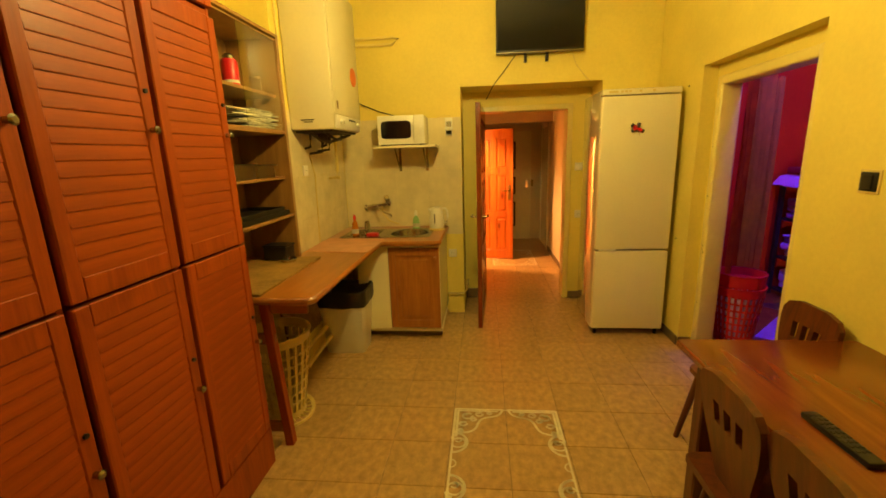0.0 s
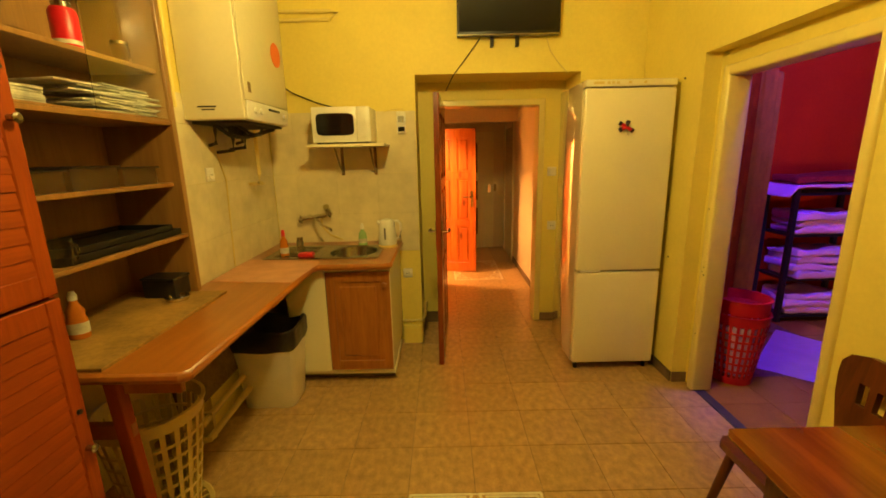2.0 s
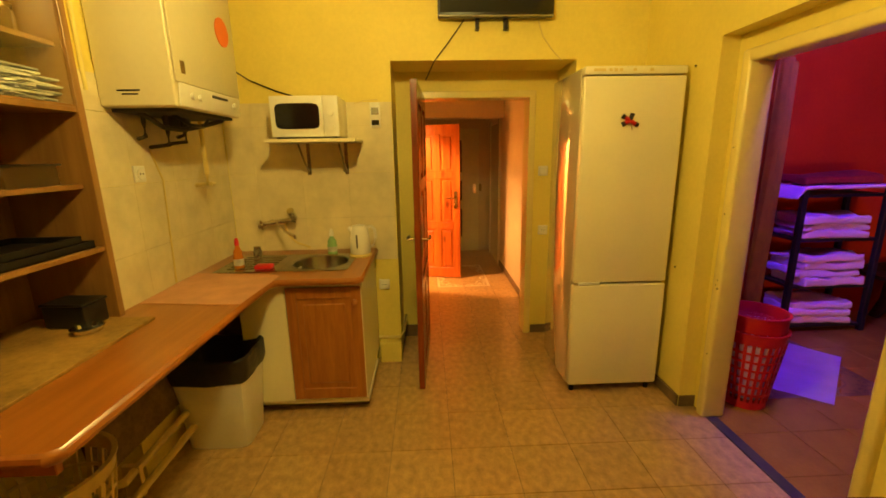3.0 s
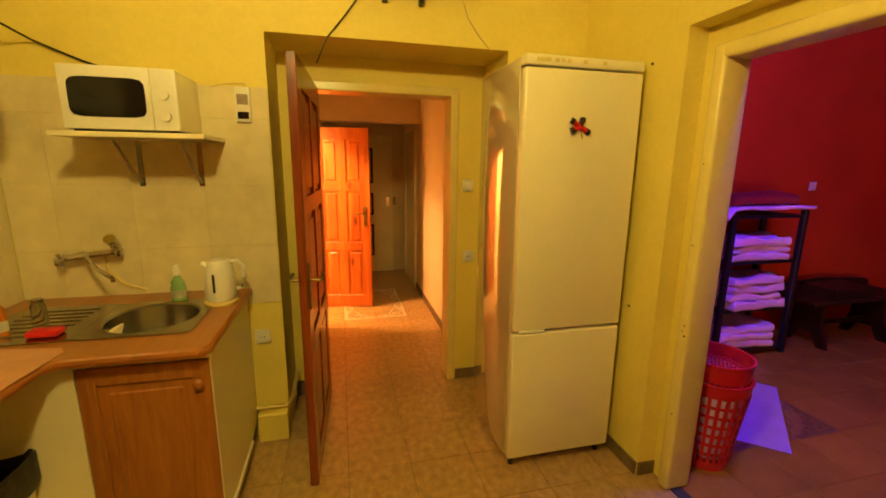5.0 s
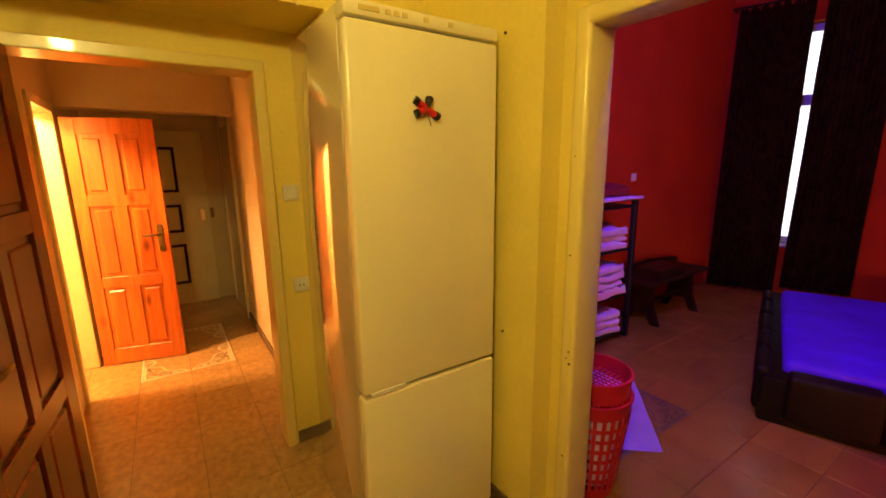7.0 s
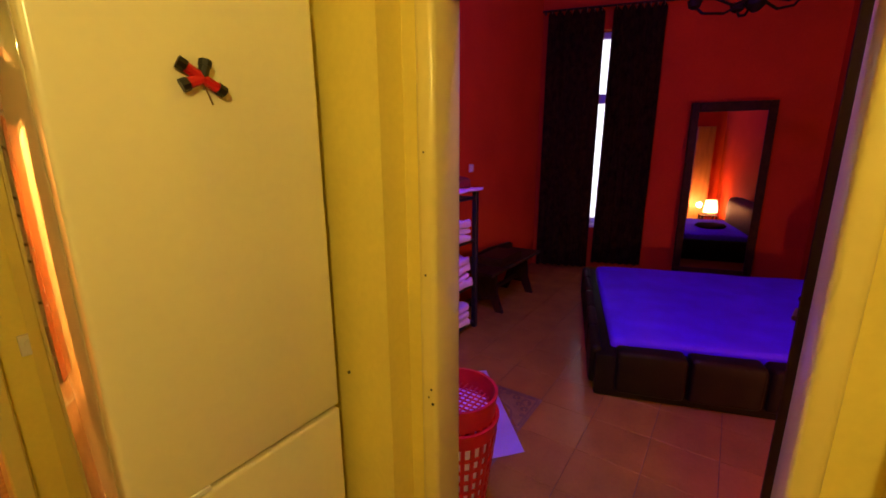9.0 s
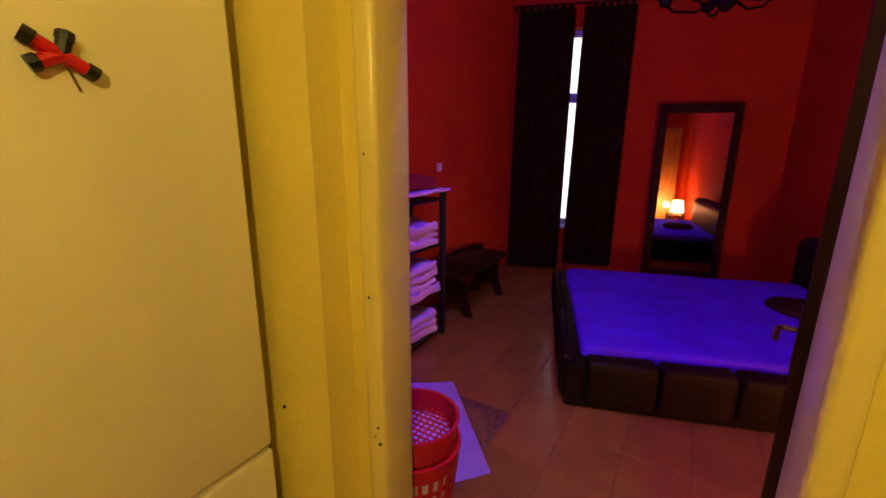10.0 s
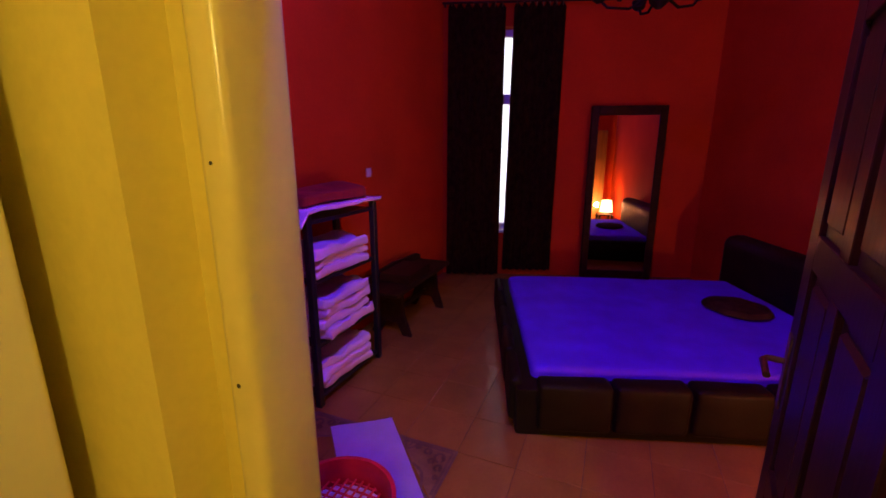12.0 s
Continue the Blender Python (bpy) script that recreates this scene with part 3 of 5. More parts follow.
part("rail", B(-0.75, -0.425, 3.448, 3.468, 0.78, 0.85, 0.003), M_OAK, dr)
pb = B(-0.75, -0.425, 3.460, 3.466, 0.185, 0.78)
box(pb, -0.715, -0.46, 3.452, 3.464, 0.22, 0.745, 0.006)
part("panel", pb, M_OAK, dr)
part("knob", lathe(bmesh.new(), [(0.008, 0), (0.008, 0.012), (0.019, 0.016), (0.020, 0.024), (0.012, 0.03)], 14), M_OAK, dr).matrix_basis = pose(-0.40, 3.448, 0.76, 90, 0, 0)

# ---- fridge ----
fr = thing("fridge_freezer", "tall white two-door fridge freezer standing by the doorway", "fridge", pose(0.975, 3.585, 0))
# body enamel carries the side's shade in its colour; the doors do not
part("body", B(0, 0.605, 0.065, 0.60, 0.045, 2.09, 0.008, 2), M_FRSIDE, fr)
part("upper_door", B(0.0, 0.605, 0, 0.058, 0.785, 2.036, 0.012, 3), M_WHITE, fr)
part("lower_door", B(0.0, 0.605, 0, 0.058, 0.06, 0.772, 0.012, 3), M_WHITE, fr)
part("control_panel", B(0.0, 0.605, 0.0, 0.07, 2.044, 2.09, 0.008, 2), M_WHITE, fr)
part("grip", B(0.03, 0.17, -0.004, 0.03, 0.776, 0.792, 0.002), M_PLAST, fr)
for x in (0.05, 0.14, 0.17, 0.20, 0.28, 0.38):
    part("button", B(x, x + (0.07 if x < 0.1 else 0.02), -0.003, 0.004, 2.06, 2.076, 0.001), M_CREAMP, fr)
for x, y in ((0.04, 0.05), (0.565, 0.05), (0.04, 0.55), (0.565, 0.55)):
    part("foot", cyl(bmesh.new(), (x, y, 0), (x, y, 0.05), 0.016), M_BLACK, fr)

# ---- television ----
tv = thing("television", "flat dark television on a wall bracket above the door", "television", pose(0.54, 4.10, 2.50))
part("casing", B(-0.39, 0.39, 0.0, 0.05, 0.0, 0.47, 0.008, 2), M_BLACK, tv)
part("screen", B(-0.375, 0.375, -0.002, 0.004, 0.028, 0.455), M_SCREEN, tv)
part("trim", B(-0.39, 0.39, -0.006, 0.004, 0.0, 0.012, 0.002), M_STEEL, tv)
for x in (-0.12, 0.075):
    part("bracket_arm", B(x - 0.012, x + 0.012, 0.04, 0.09, -0.065, 0.3, 0.002), M_BLACK, tv)

# ---- boiler ----
bo = thing("gas_boiler", "white wall-hung gas boiler with pipes underneath", "boiler")
part("casing", B(XL + 0.004, -1.05, 3.055, 3.69, 1.838, 2.85, 0.012, 3), M_BOILER, bo)
fc = part("front_cover", B(-1.049, -1.036, 3.057, 3.688, 1.945, 2.848, 0.006, 2), M_BOILER, bo)
part("badge", cyl(bmesh.new(), (-1.037, 3.55, 2.268), (-1.032, 3.55, 2.268), 0.072, seg=28), M_ORANGE, fc, "round orange sticker")
part("type_plate", B(-1.037, -1.034, 3.10, 3.135, 1.985, 2.04, 0.001), M_BRASS, fc)
cp = part("control_panel", turned(B(-0.011, 0.0, -0.303, 0.303, -0.10, 0.0, 0.005, 2), pose(-1.034, 3.38, 1.942, 0, 6, 0)), M_PLAST, bo)
part("flap_slot", B(-1.040, -1.031, 3.36, 3.52, 1.912, 1.924, 0.001), M_BLACK, cp)
for y in (3.17, 3.24, 3.60):
    part("dial", cyl(bmesh.new(), (-1.045, y, 1.895), (-1.024, y, 1.895), 0.016), M_PLAST, cp)
part("print_line", B(-1.30, -1.20, 3.0525, 3.0555, 1.905, 1.911), M_SCREEN, bo)
part("print_line", B(-1.28, -1.21, 3.0525, 3.0555, 1.89, 1.895), M_SCREEN, bo)

# microwave on its shelf
ms = thing("wall_shelf", "small white wall shelf on metal brackets", "shelf")
part("board", B(-0.98, -0.405, 3.83, 4.188, 1.70, 1.722, 0.003), M_WHITE, ms)
for x in (-0.80, -0.53):
    bb = B(x - 0.012, x + 0.012, 4.178, 4.189, 1.48, 1.70)
    tube(bb, [(x, 4.17, 1.50), (x, 4.08, 1.56), (x, 3.95, 1.69)], 0.008)
    part("bracket", bb, M_STEEL, ms)
mw = thing("microwave", "white microwave oven with a dark window", "microwave", pose(-0.70, 3.87, 1.722))
part("casing", B(-0.235, 0.195, 0.014, 0.30, 0.012, 0.265, 0.01, 2), M_WHITE, mw)
part("door", B(-0.235, 0.095, 0, 0.016, 0.012, 0.265, 0.006, 2), M_PLAST, mw)
part("window", turned(round_square(bmesh.new(), [(0.140, 0.080, 0), (0.138, 0.078, 0.006)], 40, 7.0), pose(-0.065, 0.001, 0.14, 90, 0, 0)), M_SCREEN, mw)
part("door_pull", tube(bmesh.new(), [(0.085, -0.002, 0.08), (0.089, -0.010, 0.14), (0.085, -0.002, 0.20)], 0.006), M_PLAST, mw)
part("control_panel", B(0.098, 0.195, 0, 0.016, 0.012, 0.265, 0.006, 2), M_PLAST, mw)
for z in (0.07, 0.16):
    part("knob", cyl(bmesh.new(), (0.148, 0, z), (0.148, -0.018, z), 0.02), M_PLAST, mw)
for x in (-0.2, 0.16):
    part("foot", B(x - 0.015, x + 0.015, 0.03, 0.28, 0, 0.013), M_BLACK, mw)

# ---- table and chairs ----
tb = thing("dining_table", "varnished brown wooden dining table against the wall", "table")
part("tabletop", B(0.88, 1.62, 0.43, 1.81, 0.755, 0.79, 0.006, 2), M_TABLE, tb)
part("apron", B(0.95, 1.56, 1.68, 1.71, 0.66, 0.755, 0.003), M_TABLE, tb)
part("apron", B(0.97, 1.0, 0.53, 1.68, 0.66, 0.755, 0.003), M_TABLE, tb)
for x, y in ((0.96, 1.67), (1.55, 1.67), (0.96, 0.54), (1.55, 0.54)):
    part("leg", B(x - 0.035, x + 0.035, y - 0.035, y + 0.035, 0, 0.755, 0.006), M_CHAIR, tb)


def board_chair(m, label):
    """Rustic plank chair: shaped back board pierced by three slots, flat seat, splayed legs. It faces +y."""
    c = thing("plank_chair", label, "chair", m, "plank chairs round the table")
    sb = prism(bmesh.new(), [(-0.19, -0.235), (0.19, -0.235), (0.205, -0.21), (0.22, 0.18), (0.19, 0.21), (-0.19, 0.21), (-0.22, 0.18), (-0.205, -0.21)], 0.43, 0.46)
    part("seat", sb, M_CHAIR, c)
    lean = pose(0, -0.165, 0.455, 98, 0, 0)
    t = 0.0125
    xs = (-1.0, -0.50, -0.28, -0.12, 0.12, 0.28, 0.50, 1.0)
    levels = ((0.0, 0.09), (0.12, 0.12), (0.24, 0.158), (0.32, 0.172), (0.37, 0.172), (0.405, 0.145), (0.425, 0.08))
    bb = bmesh.new()
    net = [[[bb.verts.new((u * w, z, f)) for u in xs] for z, w in levels] for f in (-t, t)]
    solid = {(i, k) for i in range(len(levels) - 1) for k in range(len(xs) - 1)} - {(2, 1), (2, 3), (2, 5)}
    for i, k in sorted(solid):
        for g in net:
            bb.faces.new((g[i][k], g[i][k + 1], g[i + 1][k + 1], g[i + 1][k]))
        for (di, dk), p, q in (((-1, 0), (i, k), (i, k + 1)), ((1, 0), (i + 1, k), (i + 1, k + 1)), ((0, -1), (i, k), (i + 1, k)), ((0, 1), (i, k + 1), (i + 1, k + 1))):
            if (i + di, k + dk) not in solid:
                bb.faces.new((net[0][p[0]][p[1]], net[0][q[0]][q[1]], net[1][q[0]][q[1]], net[1][p[0]][p[1]]))
    part("backrest", turned(bb, lean), M_CHAIR, c)
    part("brace", B(-0.03, 0.03, -0.15, -0.12, 0.46, 0.60, 0.004), M_CHAIR, c)
    for x, y in ((-0.16, -0.13), (0.16, -0.13), (-0.17, 0.16), (0.17, 0.16)):
        part("leg", cyl(bmesh.new(), (x * 1.3, y * 1.45, 0), (x, y, 0.435), 0.014, 0.02), M_CHAIR, c)
    return c


ch = board_chair(pose(1.035, 1.285, 0, 0, 0, -90), "dark stained plank chair with a pierced back pushed under the table")
copy_thing(ch, pose(1.045, 0.93, 0, 0, 0, -92))
copy_thing(ch, pose(1.345, 1.985, 0, 0, 0, 90))["label"] = "dark stained plank chair standing with its back to the wall"
rc = thing("remote_control", "long black remote control lying on the table", "remote control", pose(1.035, 1.135, 0.79, 0, 0, 2))
part("body", B(-0.024, 0.024, -0.115, 0.115, 0, 0.02, 0.006, 2), M_BLACK, rc)
for i in range(9):
    for j in (-0.014, 0, 0.014):
        part("button", B(j - 0.004, j + 0.004, -0.075 + i * 0.02, -0.066 + i * 0.02, 0.019, 0.022), M_TAPE, rc)


# ---- kitchen: sink and what stands round it ----
sk = thing("kitchen_sink", "stainless steel sink with a drainer and round bowl", "sink")
part("bowl", lathe(bmesh.new(), [(1.06, 0.9245), (1.0, 0.9255), (0.95, 0.918), (0.90, 0.86), (0.78, 0.79), (0.12, 0.78)], 32, (-0.67, 3.79, 0), 0.185, 0.195, caps=(False, True)), M_STEEL, sk)
part("waste", lathe(bmesh.new(), [(0.035, 0.783), (0.03, 0.787), (0.012, 0.785)], 16, (-0.67, 3.79, 0)), M_CHROME, sk)
pl = bmesh.new()
N = 32
inner = [pl.verts.new((-0.67 + 0.19 * math.cos(2 * math.pi * k / N), 3.79 + 0.20 * math.sin(2 * math.pi * k / N), 0.924)) for k in range(N)]


def edge_of_square(a, cx, cy, hx, hy):
    c, s = math.cos(a), math.sin(a)
    k = min(hx / max(abs(c), 1e-6), hy / max(abs(s), 1e-6))
    return cx + k * c, cy + k * s


outer = [pl.verts.new((*edge_of_square(2 * math.pi * k / N, -0.67, 3.79, 0.215, 0.225), 0.924)) for k in range(N)]
for k in range(N):
    pl.faces.new((inner[k], outer[k], outer[(k + 1) % N], inner[(k + 1) % N]))
part("rim_plate", pl, M_STEEL, sk)
db = B(-1.28, -0.885, 3.565, 4.015, 0.9205, 0.926, 0.002)
dn = part("drainer", db, M_STEEL, sk)
for k in range(7):
    part("ridge", B(-1.22, -0.95, 3.64 + k * 0.05, 3.655 + k * 0.05, 0.925, 0.930, 0.002), M_STEEL, dn)

tp = thing("wall_tap", "chrome wall-mounted mixer tap with swivel spout", "tap", pose(-0.045, 0, 0))
part("body", cyl(bmesh.new(), (-1.10, 4.12, 1.135), (-0.90, 4.12, 1.16), 0.017), M_CHROME, tp)
for x in (-1.06, -0.94):
    part("inlet", cyl(bmesh.new(), (x, 4.19, 1.145), (x, 4.12, 1.145), 0.014), M_CHROME, tp)
part("spout", tube(bmesh.new(), [(-1.0, 4.11, 1.15), (-0.99, 4.07, 1.14), (-0.92, 4.0, 1.10), (-0.83, 3.93, 1.075), (-0.825, 3.925, 1.055)], 0.010), M_CHROME, tp)
for x, z in ((-1.115, 1.13), (-0.875, 1.175)):
    kb = bmesh.new()
    for k in range(4):
        a = math.pi * k / 2 + 0.4
        cyl(kb, (x, 4.10, z), (x, 4.10 + 0.036 * math.cos(a), z + 0.036 * math.sin(a)), 0.009)
    cyl(kb, (x - 0.02, 4.10, z), (x + 0.02, 4.10, z), 0.014)
    part("handle", kb, M_CHROME, tp)
part("dispenser_cup", cyl(bmesh.new(), (-0.90, 4.16, 1.18), (-0.90, 4.10, 1.23), 0.022, 0.026), M_CHROME, tp)
part("waste_hose", tube(bmesh.new(), [(-0.97, 4.175, 1.13), (-0.96, 4.178, 1.05), (-0.90, 4.178, 0.98), (-0.80, 4.178, 0.94)], 0.008), M_CREAMP, tp)

kt = thing("kettle", "cream plastic electric kettle on its base", "kettle", pose(-0.43, 3.95, 0.9205, 0, 0, 12))
part("base", lathe(bmesh.new(), [(0.075, 0), (0.078, 0.012), (0.07, 0.02)], 24), M_CREAMP, kt)
part("jug", lathe(bmesh.new(), [(0.066, 0.02), (0.072, 0.03), (0.07, 0.10), (0.06, 0.18), (0.052, 0.205)], 28), M_PLAST, kt)
part("lid", lathe(bmesh.new(), [(0.052, 0.205), (0.048, 0.215), (0.02, 0.224)], 24), M_PLAST, kt)
part("handle", tube(bmesh.new(), [(0.045, 0, 0.20), (0.085, 0, 0.205), (0.105, 0, 0.18), (0.108, 0, 0.12), (0.095, 0, 0.07), (0.065, 0, 0.06)], 0.011), M_PLAST, kt)
part("spout", cyl(bmesh.new(), (-0.045, 0, 0.185), (-0.075, 0, 0.205), 0.022, 0.012), M_PLAST, kt)
part("water_gauge", B(-0.03, -0.02, -0.075, -0.065, 0.07, 0.16, 0.002), M_TAPE, kt)


def bottle(name, label, m, r, h, body, cap, cap_h, material_label=""):
    t = thing(name, label, "bottle", m)
    part("body", lathe(bmesh.new(), [(r * 0.9, 0), (r, 0.008), (r, h * 0.45), (r * 0.82, h * 0.62), (r * 0.9, h * 0.72), (r * 0.42, h * 0.92), (r * 0.38, h)], 18, sy=0.7), body, t)
    part("cap", lathe(bmesh.new(), [(r * 0.46, h), (r * 0.46, h + cap_h * 0.5), (r * 0.25, h + cap_h)], 14), cap, t)
    part("label", lathe(bmesh.new(), [(r * 1.01, h * 0.14), (r * 1.01, h * 0.42)], 18, sy=0.71, caps=(False, False)), M_PAPER, t)
    return t


M_AMBER = mat("amber_plastic", (0.55, 0.17, 0.02), 0.25, vary=0.1, bump=0)
M_PALEG = mat("pale_green_plastic", (0.30, 0.52, 0.22), 0.2, vary=0.15, scale=9, bump=0)
bottle("detergent_bottle", "amber squeeze bottle with a red cap", pose(-1.15, 3.66, 0.926, 0, 0, 20), 0.030, 0.15, M_AMBER, M_REDP, 0.045)
bottle("soap_bottle", "green hand soap bottle with white pump", pose(-0.645, 4.03, 0.9205), 0.036, 0.13, M_PALEG, M_PLAST, 0.05)
bottle("sauce_bottle", "amber bottle with a paper label on the board", pose(-1.455, 2.25, 0.935, 0, 0, 30), 0.036, 0.16, M_AMBER, M_PAPER, 0.035)
gb = thing("glass_jar", "small clear glass with a dark lid on the drainer", "jar", pose(-1.06, 3.74, 0.929))
gj = part("jar", lathe(bmesh.new(), [(0.026, 0), (0.028, 0.01), (0.025, 0.09), (0.02, 0.105)], 18), M_CLEAR, gb)
part("lid", cyl(bmesh.new(), (0, 0, 0.105), (0, 0, 0.118), 0.022), M_STEEL, gb)
sp = bmesh.new()
box(sp, -1.04, -0.93, 3.60, 3.67, 0.927, 0.955, 0.012, 2)
solo("dish_sponge", sp, M_REDP, "red kitchen sponge lying on the drainer", "sponge")
cm = prism(bmesh.new(), [(-1.37, 3.05), (-0.862, 2.99), (-0.86, 3.10), (-0.835, 3.46), (-0.86, 3.50), (-1.37, 3.58), (-1.38, 3.4)], 0.9205, 0.9235)
solo("dish_mat", cm, M_MAT, "pink cloth mat spread on the worktop", "mat")
bd = B(-1.69, -1.165, 1.99, 2.84, 0.9205, 0.9335, 0.002)
solo("loose_board", bd, M_BOARD, "bare pale board lying on the worktop under the shelves", "board")
bx = thing("black_box", "small black open box on the board", "box", pose(-1.44, 2.775, 0.934, 0, 0, -4))
part("body", B(-0.09, 0.09, -0.06, 0.06, 0, 0.10, 0.012, 2), M_BLACK, bx)
part("lip", B(-0.094, 0.094, -0.064, 0.064, 0.096, 0.108, 0.004), M_BLACK, bx)
ash = lathe(bmesh.new(), [(0.035, 0), (0.05, 0.004), (0.058, 0.022), (0.053, 0.024), (0.045, 0.008), (0.01, 0.006)], 24)
solo("ashtray", ash, M_CHROME, "small shiny metal ashtray on the board", "ashtray", pose(-1.335, 2.69, 0.934))

# ---- things on the shelves ----
random.seed(4)
for k in range(16):
    zz = 1.8185 + 0.0078 * k
    yc = 2.60 + random.uniform(-0.05, 0.05) + (0.16 if k % 3 == 0 else 0)
    if k > 13:
        yc -= 0.12
    w, l = random.uniform(0.19, 0.24), random.uniform(0.24, 0.34)
    mb = B(-w / 2, w / 2, -l / 2, l / 2, 0, 0.0072, 0.001)
    solo("magazine", mb, M_PAPER, "worn magazine in an untidy pile on the shelf", "magazine", pose(-1.48, yc, zz, 0, 0, random.uniform(-14, 14)), "pile of magazines")
for k in range(7):
    mb = B(-0.10, 0.10, -0.13, 0.13, 0, 0.0095, 0.001)
    solo("magazine", mb, M_PAPER, "worn magazine in an untidy pile on the shelf", "magazine", pose(-1.49, 2.12, 1.8185 + 0.0098 * k, 0, 0, random.uniform(-8, 8)), "pile of magazines")
cn = thing("red_canister", "red and white metal canister with a pale lid", "canister", pose(-1.44, 2.46, 2.0625))
part("body", lathe(bmesh.new(), [(0.045, 0), (0.047, 0.006), (0.047, 0.13), (0.038, 0.145)], 24), M_REDP, cn)
part("lid", lathe(bmesh.new(), [(0.03, 0.145), (0.032, 0.165), (0.02, 0.175)], 20), M_STEEL, cn)
part("label", lathe(bmesh.new(), [(0.0475, 0.012), (0.0475, 0.028)], 24, caps=(False, False)), M_PAPER, cn)
jr = thing("storage_jar", "clear glass jar with a metal lid", "jar", pose(-1.46, 2.765, 2.0625))
part("jar", lathe(bmesh.new(), [(0.036, 0), (0.038, 0.008), (0.038, 0.075), (0.03, 0.09)], 20), M_CLEAR, jr)
part("lid", cyl(bmesh.new(), (0, 0, 0.088), (0, 0, 0.102), 0.034), M_BRASS, jr)
for y, w, h in ((2.18, 0.11, 0.075), (2.44, 0.12, 0.085), (2.70, 0.11, 0.075)):
    tbx = thing("food_tub", "milky plastic food tub on the shelf", "tub", pose(-1.50, y, 1.5165), "food tubs")
    part("body", prism(bmesh.new(), [(-0.08, -w), (0.08, -w), (0.09, -w + 0.02), (0.09, w - 0.02), (0.08, w), (-0.08, w)], 0, h), M_TUB, tbx)
    part("lid", B(-0.095, 0.098, -w - 0.006, w + 0.006, h, h + 0.008, 0.003), M_TUB, tbx)
tr = thing("baking_trays", "stack of black baking trays on the shelf", "tray", pose(-1.515, 2.52, 1.2495))
for k in range(2):
    tb2 = bmesh.new()
    x, y, z = 0.15 - 0.01 * k, 0.33 - 0.05 * k, 0.028 * k
    box(tb2, -x, x, -y, y, z, z + 0.006)
    for a in ((-x, x, -y, -y + 0.008), (-x, x, y - 0.008, y), (-x, -x + 0.008, -y, y), (x - 0.008, x, -y, y)):
        box(tb2, *a, z, z + 0.03, 0.001)
    part("tray", tb2, M_BLACK, tr)
mg = thing("glass_mug", "clear glass mug with a handle on the shelf", "mug", pose(-1.40, 2.19, 1.2495))
part("cup", lathe(bmesh.new(), [(0.034, 0), (0.037, 0.005), (0.039, 0.1), (0.035, 0.1), (0.032, 0.012), (0.01, 0.01)], 20), M_CLEAR, mg)
part("handle", tube(bmesh.new(), [(0.036, 0, 0.085), (0.06, 0, 0.08), (0.065, 0, 0.05), (0.055, 0, 0.025), (0.036, 0, 0.02)], 0.006), M_CLEAR, mg)

# ---- boiler's pipes, wires and wall fittings ----
for k, (y, x, zb) in enumerate(((3.20, -1.30, 1.72), (3.28, -1.24, 1.68), (3.66, -1.27, 1.46), (3.44, -1.24, 1.70), (3.54, -1.30, 1.74))):
    pts = [(x, y, 1.84), (x, y, zb + 0.06), (x - 0.02, y + 0.03, zb), (XL + 0.02, y + 0.05, zb - 0.01)]
    part("pipe", tube(bmesh.new(), pts, 0.010 if k != 2 else 0.013), M_TAPE if k != 2 else M_CREAMP, bo)
part("valve", tube(bmesh.new(), [(XL + 0.01, 3.85, 1.45), (-1.33, 3.82, 1.45), (-1.29, 3.76, 1.452), (-1.28, 3.70, 1.455)], 0.014), M_CREAMP, bo)
part("hose", tube(bmesh.new(), [(-1.28, 3.14, 1.83), (-1.22, 3.22, 1.76), (-1.20, 3.34, 1.755), (-1.19, 3.50, 1.78), (-1.12, 3.62, 1.82)], 0.012), M_TAPE, bo)
part("hose", tube(bmesh.new(), [(-1.20, 3.26, 1.83), (-1.16, 3.34, 1.78), (-1.15, 3.46, 1.775), (-1.18, 3.58, 1.83)], 0.009), M_BLACK, bo)
part("pump", cyl(bmesh.new(), (-1.26, 3.36, 1.84), (-1.26, 3.36, 1.765), 0.045, 0.035), M_TAPE, bo)
part("pump", B(-1.33, -1.25, 3.44, 3.53, 1.775, 1.84, 0.01, 2), M_BLACK, bo)
part("tray", B(-1.37, -1.08, 3.10, 3.66, 1.822, 1.839, 0.002), M_TAPE, bo)
solo("gas_pipe", tube(bmesh.new(), [(XL + 0.014, 3.37, 0.93), (XL + 0.014, 3.39, 1.30), (XL + 0.014, 3.40, 1.50), (XL + 0.014, 3.33, 1.66)], 0.005), M_CREAMP, "thin cream painted pipe running up the tiled wall", "pipe")
solo("wall_pipe", tube(bmesh.new(), [(-1.38, 4.175, 2.715), (-0.82, 4.175, 2.715), (-0.76, 4.175, 2.705), (-0.82, 4.175, 2.655), (-1.38, 4.175, 2.655)], 0.014), M_YGLOSS, "yellow painted pipe loop on the wall", "pipe")
solo("boiler_cable", tube(bmesh.new(), [(-1.20, 3.70, 2.20), (-1.16, 4.17, 2.13), (-0.98, 4.175, 2.055), (-0.86, 4.178, 2.02), (-0.80, 4.10, 1.995)], 0.005), M_BLACK, "black cable sagging along the wall", "cable")
solo("tv_cable", tube(bmesh.new(), [(0.33, 4.165, 2.50), (0.22, 4.18, 2.36), (0.12, 4.182, 2.24), (0.06, 4.30, 2.14)], 0.004), M_TAPE, "dark cable hanging from the television", "cable")
solo("tv_aerial_lead", tube(bmesh.new(), [(0.84, 4.165, 2.50), (0.88, 4.182, 2.40), (0.95, 4.182, 2.31), (1.02, 4.182, 2.24)], 0.004), M_CREAMP, "pale cable hanging from the television", "cable")
